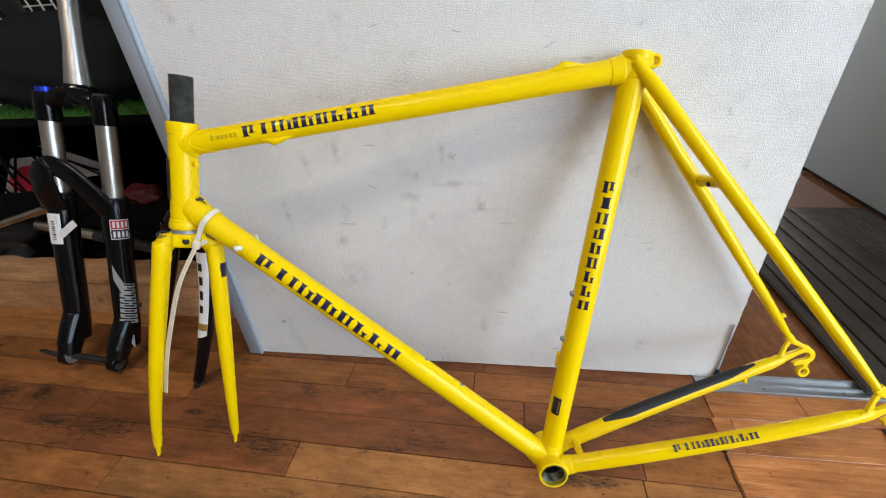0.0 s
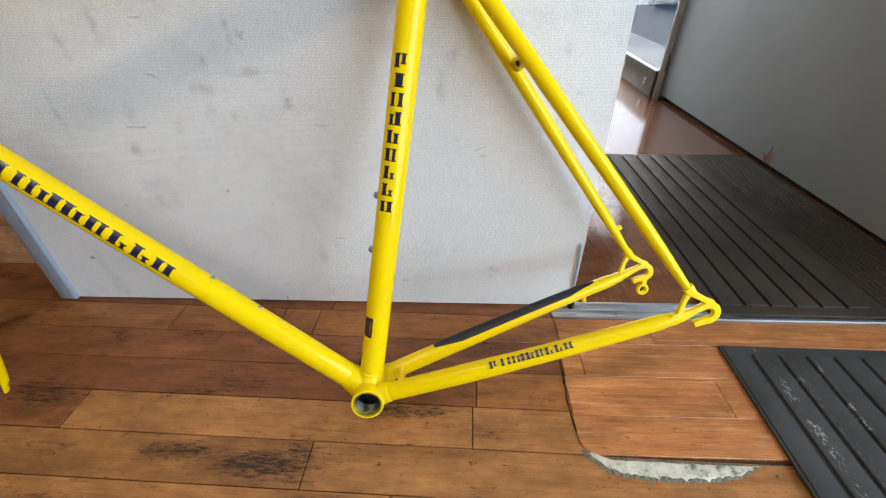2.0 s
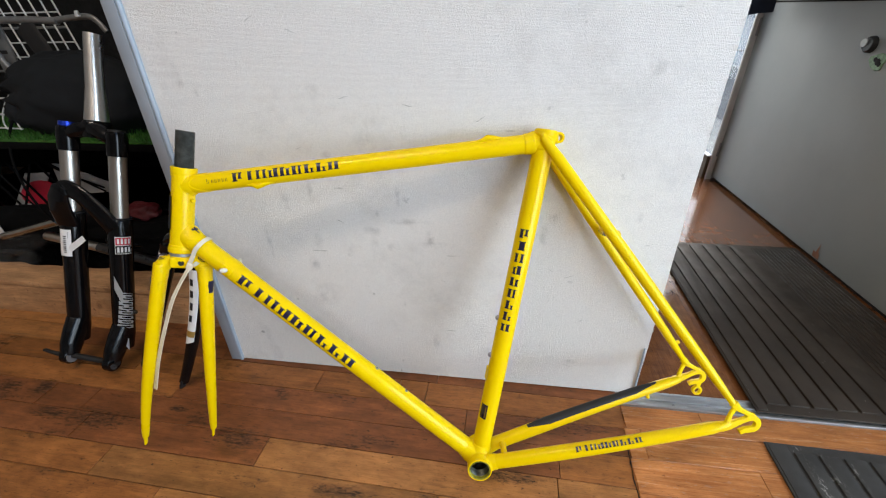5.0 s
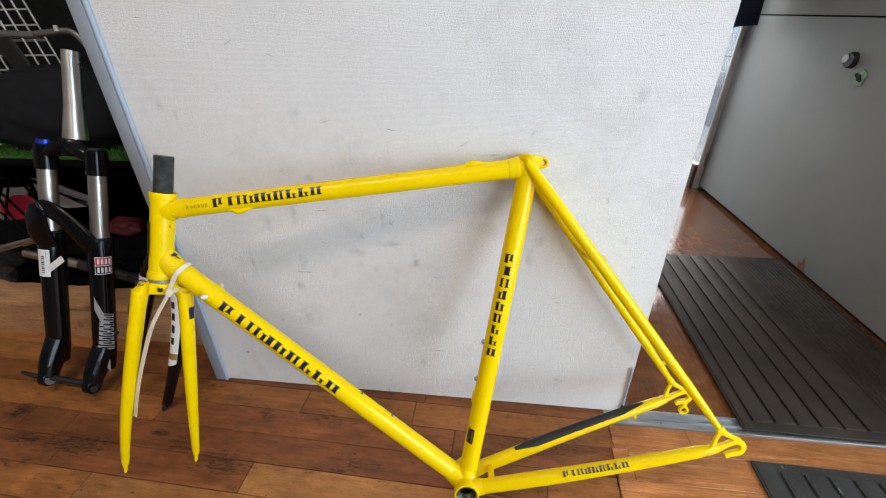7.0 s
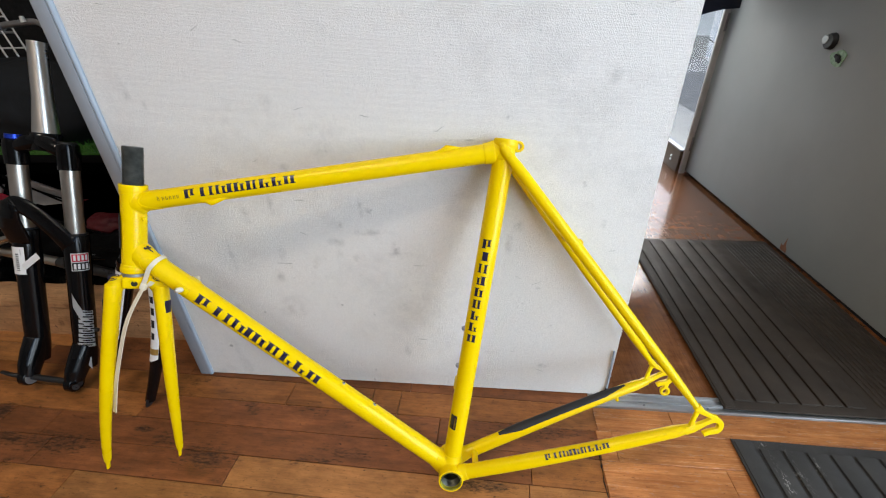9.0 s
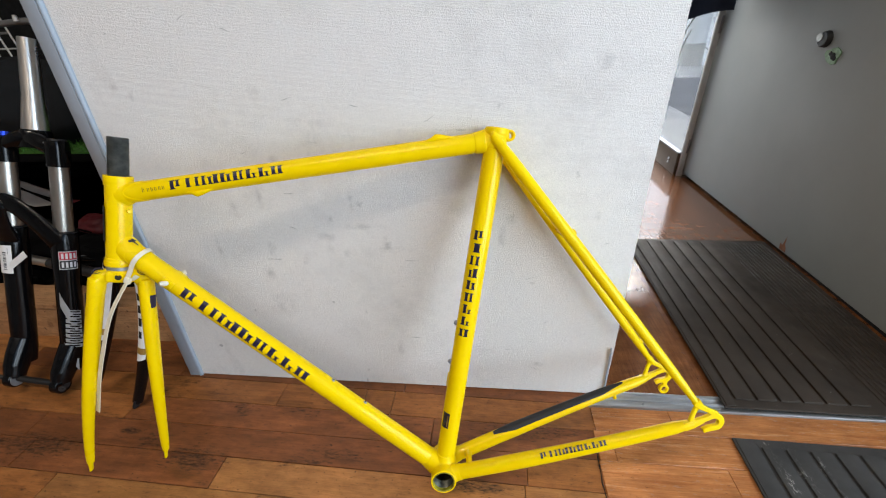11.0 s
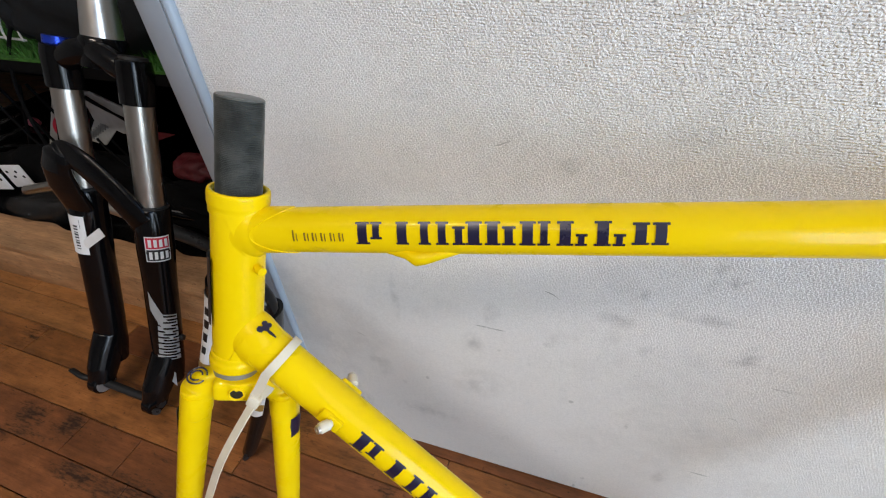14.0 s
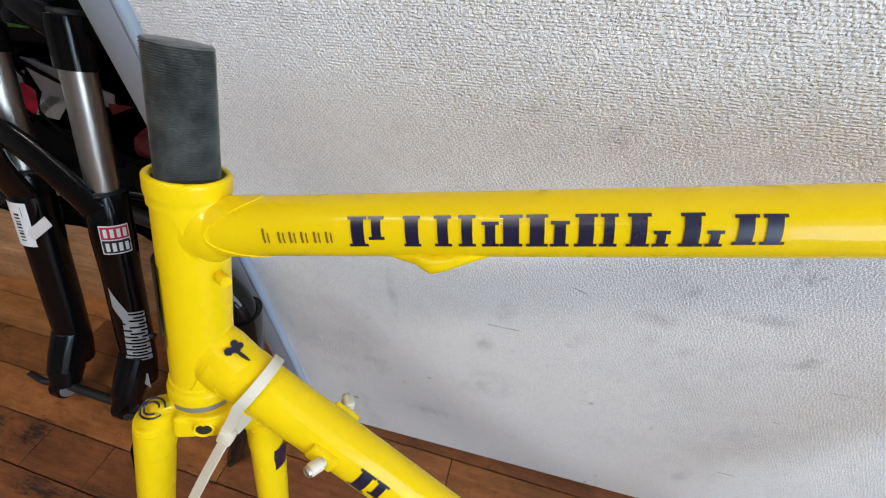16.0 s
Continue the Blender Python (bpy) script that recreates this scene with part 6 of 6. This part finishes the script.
# black sheet; its rear part is added to darken the platform's depth
bm = bmesh.new()
grid = [[bm.verts.new((-1.75 + 0.0135 * i, 0.915 + 0.0185 * j + 0.018 * noise.noise(Vector((i * 0.17, 0, 5))) * (1 - j / 39), 0.1065 + 0.007 * min(1, j / 2) + 0.010 * min(1, j / 3) * (1 + noise.noise(Vector((i * 0.22, j * 0.31, 2))) + 0.5 * noise.noise(Vector((i * 0.6, j * 0.7, 8)))))) for j in range(40)] for i in range(99)]
for a, b in zip(grid, grid[1:]):
    for j in range(39):
        bm.faces.new((a[j], b[j], b[j + 1], a[j + 1]))
bmesh.ops.solidify(bm, geom=bm.faces[:], thickness=0.0012)
tagged(part("black_plastic_sheet", bm, BIN_BAG), "crumpled glossy black plastic sheet on the platform, its rear added to darken the depth", "plastic sheet")
wrap = thing("wrapped_tube", pose(0, 0, 0), "bright metal tube wrapped in clear plastic lying across the platform", "bicycle part")
bm = bmesh.new()
tube(bm, [(-1.00, 0.930, 0.1810), (-0.80, 0.930, 0.2358)], 0.0105, 22)
part("metal_tube", bm, CHROME, wrap, "bright metal tube")
bm = bmesh.new()
tube(bm, [(-1.06 + 0.021 * i, 0.912, 0.142 + 0.0046 * i) for i in range(11)], [0.006, 0.018, 0.016, 0.024, 0.030, 0.024, 0.030, 0.024, 0.026, 0.018, 0.006], 40)
for v in bm.verts:
    n1, n2 = noise.noise(v.co * 38), noise.noise(v.co * 95 + Vector((3, 1, 0)))
    v.co += Vector((0.2, 1, 1)) * (n1 * 0.008 + n2 * 0.004)
part("wrapping", bm, CELLO, wrap, "crinkled clear plastic wrap")
bm = bmesh.new()
tube(bm, [(-0.87, 0.936, 0.187), (-0.722, 0.934, 0.160)], 0.0118, 22)
part("silver_tube", bm, STEEL, wrap)
bm = bmesh.new()
tube(bm, [(-0.723, 0.934, 0.160), (-0.719, 0.934, 0.1592), (-0.55, 0.930, 0.122)], [0.0128, 0.0132, 0.0132], 22)
part("dark_sleeve", bm, CARBON, wrap, "dark grey tube sleeve")
for k, (a, b, c_, d) in enumerate((((-0.95, 0.95, 0.40), (-0.90, 0.94, 0.33), (-0.83, 0.92, 0.26), (-0.78, 0.93, 0.22)), ((-0.70, 0.93, 0.33), (-0.66, 0.92, 0.28), (-0.62, 0.93, 0.27), (-0.58, 0.95, 0.24)), ((-0.62, 0.95, 0.20), (-0.55, 0.94, 0.195), (-0.48, 0.93, 0.19), (-0.40, 0.93, 0.188)))):
    bm = bmesh.new()
    tube(bm, bez(a, b, c_, d, 14), 0.0022, 8)
    cbl = part("cable", bm, SHADE_AND_CLOTH)
    tagged(cbl, "thin black cable hanging among the parts", "cable", "loose cables")
bar = thing("black_bar", pose(0, 0, 0), "black bar with a bright edge lying across the parts", "bicycle part")
bm = bmesh.new()
tube(bm, [(-0.735, 0.972, 0.160), (-0.69, 0.975, 0.152), (-0.46, 0.990, 0.140)], [0.009, 0.0125, 0.0125], 20)
part("body", bm, BLACK_GLOSS, bar)
bm = bmesh.new()
tube(bm, [(-0.715, 0.964, 0.171), (-0.690, 0.966, 0.1645), (-0.46, 0.981, 0.1505)], 0.0012, 8)
part("bright_edge", bm, RACK_GREY, bar)
part("clip", box(bmesh.new(), (-0.618, 1.000, 0.156), (-0.586, 1.006, 0.171), 0.0015), CARD, bar, "pale clip")
pt = thing("paper_tags", pose(-1.118, 0.962, 0.171, 0, -4, 8), "two white punched paper tags lying against a black bag", "tag")
for k in range(2):
    x0 = -0.066 + 0.062 * k
    bm = box(bmesh.new(), (x0, 0.005 * k, -0.028 + 0.004 * k), (x0 + 0.056, 0.002 + 0.005 * k, 0.024 + 0.006 * k), 0.0008)
    tg = part("tag", bm, WHITE, pt)
    for j in range(4):
        bm = bmesh.new()
        p = (x0 + 0.010 + 0.012 * j, 0.005 * k - 0.0002, 0.010 - 0.012 * (j % 2) + 0.004 * k)
        tube(bm, [p, (p[0], p[1] - 0.0008, p[2])], 0.0032, 10)
        part("punched_hole", bm, BLACK_MATT, tg)

# ---- rubber mats ----


def rubber_mat(m, w, d, ribs, label, RUB, lattice=None, edge=0.030, step=0.0405):
    """A ribbed mat, from (0, 0) to (w, d), its ribs along y."""
    b = thing("rubber_mat", m, label, "door mat", "ribbed rubber mats")
    part("base", box(bmesh.new(), (0, 0, 0), (w, d, 0.0045), 0.0015), RUB, b)
    for i in range(ribs):
        x0 = edge + step * i
        if x0 + step - 0.0045 > (lattice[0] if lattice else w - 0.01):
            break
        bm = box(bmesh.new(), (x0 + 0.0028, 0.018, 0.003), (x0 + step - 0.0028, d - 0.018, 0.0092), 0.0022)
        part("rib", bm, RUB, b)
    part("border", box(bmesh.new(), (0.003, 0.003, 0.003), (edge - 0.001, d - 0.003, 0.0066), 0.002), RUB, b)
    if lattice:
        x0, x1 = lattice
        k = 0
        while x0 + k * 0.011 < x1:
            part("lattice_bar", box(bmesh.new(), (x0 + k * 0.011, 0.02, 0.003), (x0 + k * 0.011 + 0.005, d - 0.02, 0.0068), 0.001, 1), RUB, b)
            k += 1
        y = 0.02
        while y < d - 0.02:
            part("cross_bar", box(bmesh.new(), (x0, y, 0.003), (x1, y + 0.006, 0.0056)), RUB, b, smooth=False)
            y += 0.022
    return b


rubber_mat(pose(0.826, 0.7225, 0.0074, -0.6, 0, -0.4), 0.43, 0.676, 9, "black ribbed rubber mat with a lattice border beyond the door track", RUBBER, (0.290, 0.422), 0.0225)
rubber_mat(pose(0.787, -0.350, 0.0035, 0, 0, -1.2), 0.50, 1.010, 11, "dusty black ribbed rubber mat inside the door track", DUSTY_RUBBER, None, 0.035, 0.038)

# ---- cement patch and floor boards ----


def crescent(shrink, z, seed, rag):
    """A thin lens-shaped crust whose upper side follows the edge of the newer boards."""
    rnd = random.Random(seed)
    n = 46
    x0, x1 = 0.570 + shrink * 1.4, 0.776 - shrink * 1.2
    bm = bmesh.new()
    cols = []
    for i in range(n + 1):
        t = i / n
        x = x0 + (x1 - x0) * t
        hi = 0.4885 - 0.004 * t + 0.010 * max(0.0, 0.12 - t) / 0.12 - shrink * 0.35
        lo = hi - (0.0245 - shrink * 1.15) * (1 - abs(2 * t - 0.92) ** 2.6) ** 0.75 if abs(2 * t - 0.92) < 1 else hi - 0.0008
        lo += rag * noise.noise(Vector((x * 160, seed, 0))) + rnd.uniform(-1, 1) * rag * 0.3
        lo = min(lo, hi - 0.0008)
        cols.append([bm.verts.new((x, hi + (lo - hi) * j / 8, z * (0.25 if j in (0, 8) or i in (0, n) else 1) + 0.0007 * noise.noise(Vector((x * 240, j * 1.3, seed))) * (0 if j in (0, 8) else 1))) for j in range(9)])
    for a, b in zip(cols, cols[1:]):
        for j in range(8):
            bm.faces.new((a[j], a[j + 1], b[j + 1], b[j]))
    return bm


filler = thing("floor_filler", pose(0, 0, 0), "pale crumbling cement filler with a dirty rim in a floor gap", "floor patch", kind="structure")
part("dirty_rim", crescent(0.0, 0.0012, 3, 0.0024), GRIT, filler)
part("pale_core", crescent(0.0048, 0.0022, 9, 0.0044), FILLER, filler)
# dirty edge round the newer boards
edge = [(0.5690, 0.628), (0.5680, 0.600), (0.5660, 0.566), (0.5670, 0.532), (0.5700, 0.508), (0.577, 0.497), (0.595, 0.4915), (0.65, 0.4895), (0.70, 0.4885), (0.76, 0.487), (0.82, 0.486), (0.90, 0.485)]
bm = bmesh.new()
rnd = random.Random(2)
edge = [(a[0] + (b[0] - a[0]) * k / 5, a[1] + (b[1] - a[1]) * k / 5) for a, b in zip(edge, edge[1:]) for k in range(5)]
flat_bar(bm, [(x + rnd.uniform(-0.0006, 0.0006), y + rnd.uniform(-0.0006, 0.0006)) for x, y in edge], [rnd.uniform(0.0007, 0.0026) for _ in edge], -0.005, 0.0012)
tagged(part("floor_edge_gap", bm, PORCH_DARK), "dark ragged gap around the newer floor boards", "floor gap", kind="structure")

floor = thing("floor", pose(0.08, 0.56, 0, 0, 0, -1.35) @ pose(-0.08, -0.56, 0), "worn brown wooden floor boards with dark stains", "floor", kind="structure")
floor_new = thing("floor_repair", pose(0, 0, 0), "newer orange-brown floor boards beside the door track", "floor", kind="structure")
floor_back = thing("floor_entrance", pose(0, 0, 0), "reddish-brown entrance floor boards beyond the track", "floor", kind="structure")


def plank(parent, mat, x0, x1, y0, y1, top, rnd, g=0.0006, e=0.0006, corner=None):
    cx, cy = (x0 + x1) / 2, (y0 + y1) / 2
    hx, hy = (x1 - x0) / 2 - g, (y1 - y0) / 2 - g
    bm = bmesh.new()
    prof = [(0, -0.010), (0, -e), (e, 0)]
    rings = []
    for inset, z in prof:
        a, b = hx - inset, hy - inset
        if corner:
            pts = [(-a, b), (-a + 0.0, -b + corner)] + [(-a + corner * (1 - math.cos(t)), -b + corner * (1 - math.sin(t))) for t in (math.pi / 2 * k / 5 for k in range(1, 6))] + [(a, -b), (a, b)]
        else:
            pts = [(-a, -b), (a, -b), (a, b), (-a, b)]
        rings.append([bm.verts.new((x, y, z)) for x, y in pts])
    n = len(rings[0])
    for r0, r1 in zip(rings, rings[1:]):
        for j in range(n):
            bm.faces.new((r0[j], r0[(j + 1) % n], r1[(j + 1) % n], r1[j]))
    bm.faces.new(rings[-1])
    ob = part("plank", bm, mat, parent, smooth=False)
    ob.location = (cx, cy, top + rnd.uniform(-0.0003, 0.0003))
    return ob


rnd = random.Random(11)
PITCH = 0.0567
joints = {0: [-0.048, 0.128, 0.187], 1: [-0.34, 0.275], 2: [-0.615, -0.505, 0.445], 3: [-0.470, -0.084, 0.440], 4: [-0.367, 0.246, 0.93], 5: [-0.22, 0.350], 6: [0.17], -1: [-0.70, -0.30], -2: [-0.55]}
for k in range(-2, 24):
    y1 = 0.7301 - PITCH * k
    y0 = y1 - PITCH
    if k == -2:
        y1 = min(y1, 0.840)
    right = 0.585 if 0 <= k <= 3 else 1.6
    right = 0.57 if k < 0 else right
    xs = sorted(joints.get(k, []))
    cuts = [x for x in xs if x < right - 0.03]
    x = cuts[0] if cuts else rnd.uniform(-0.2, 0.2)
    if not cuts:
        cuts = [x]
    while cuts[0] > -1.7:
        cuts.insert(0, cuts[0] - rnd.uniform(0.38, 0.56))
    while cuts[-1] < right:
        nx = cuts[-1] + rnd.uniform(0.40, 0.56)
        cuts.append(right if nx > right - 0.05 else nx)
    for a, b in zip(cuts, cuts[1:]):
        mat = (OLD_WOOD, OLD_WOOD, DARK_WOOD, TAN_WOOD, DARK_WOOD)[rnd.randrange(5)]
        # tones set by place: differing boards, plus painted fall-off of the light
        if b < -0.30:
            mat = TAN_WOOD if k < 0 else OLD_WOOD if k < 2 or k > 3 else DARK_WOOD
        elif b < 0 and k < 2:
            mat = DARK_WOOD
        if 0 <= k <= 5 and b > -0.2:
            mat = (OLD_WOOD, DARK_WOOD, DARK_WOOD if a < 0.3 else OLD_WOOD, TAN_WOOD if a > -0.2 else DARK_WOOD, TAN_WOOD, TAN_WOOD if a > -0.3 else OLD_WOOD)[k]
        plank(floor, mat, a, b, y0, y1, 0.0, rnd)

new_rows = [(0.662, 0.7135, [0.719, 1.25]), (0.6025, 0.662, [0.600, 1.02]), (0.542, 0.6025, [0.775]), (0.4905, 0.542, [1.12])]
for i, (y0, y1, js) in enumerate(new_rows):
    left = (0.5765, 0.5715, 0.5690, 0.5680)[i]
    cuts = [left] + js + [1.6]
    for a, b in zip(cuts, cuts[1:]):
        plank(floor_new, NEW_WOOD, a, b, y0, y1, 0.0025, rnd, 0.0003, 0.0004, corner=0.022 if i == 3 and a == left else None)

x = 0.45
while x < 1.31:
    w = 0.0905
    cuts = [0.751, rnd.uniform(0.9, 1.3), rnd.uniform(1.6, 2.0), 2.6, 3.4]
    for a, b in zip(cuts, cuts[1:]):
        plank(floor_back, BACK_WOOD, x, min(x + w, 1.332), a, b, 0.0, rnd, 0.0001, 0.00005)
    x += w
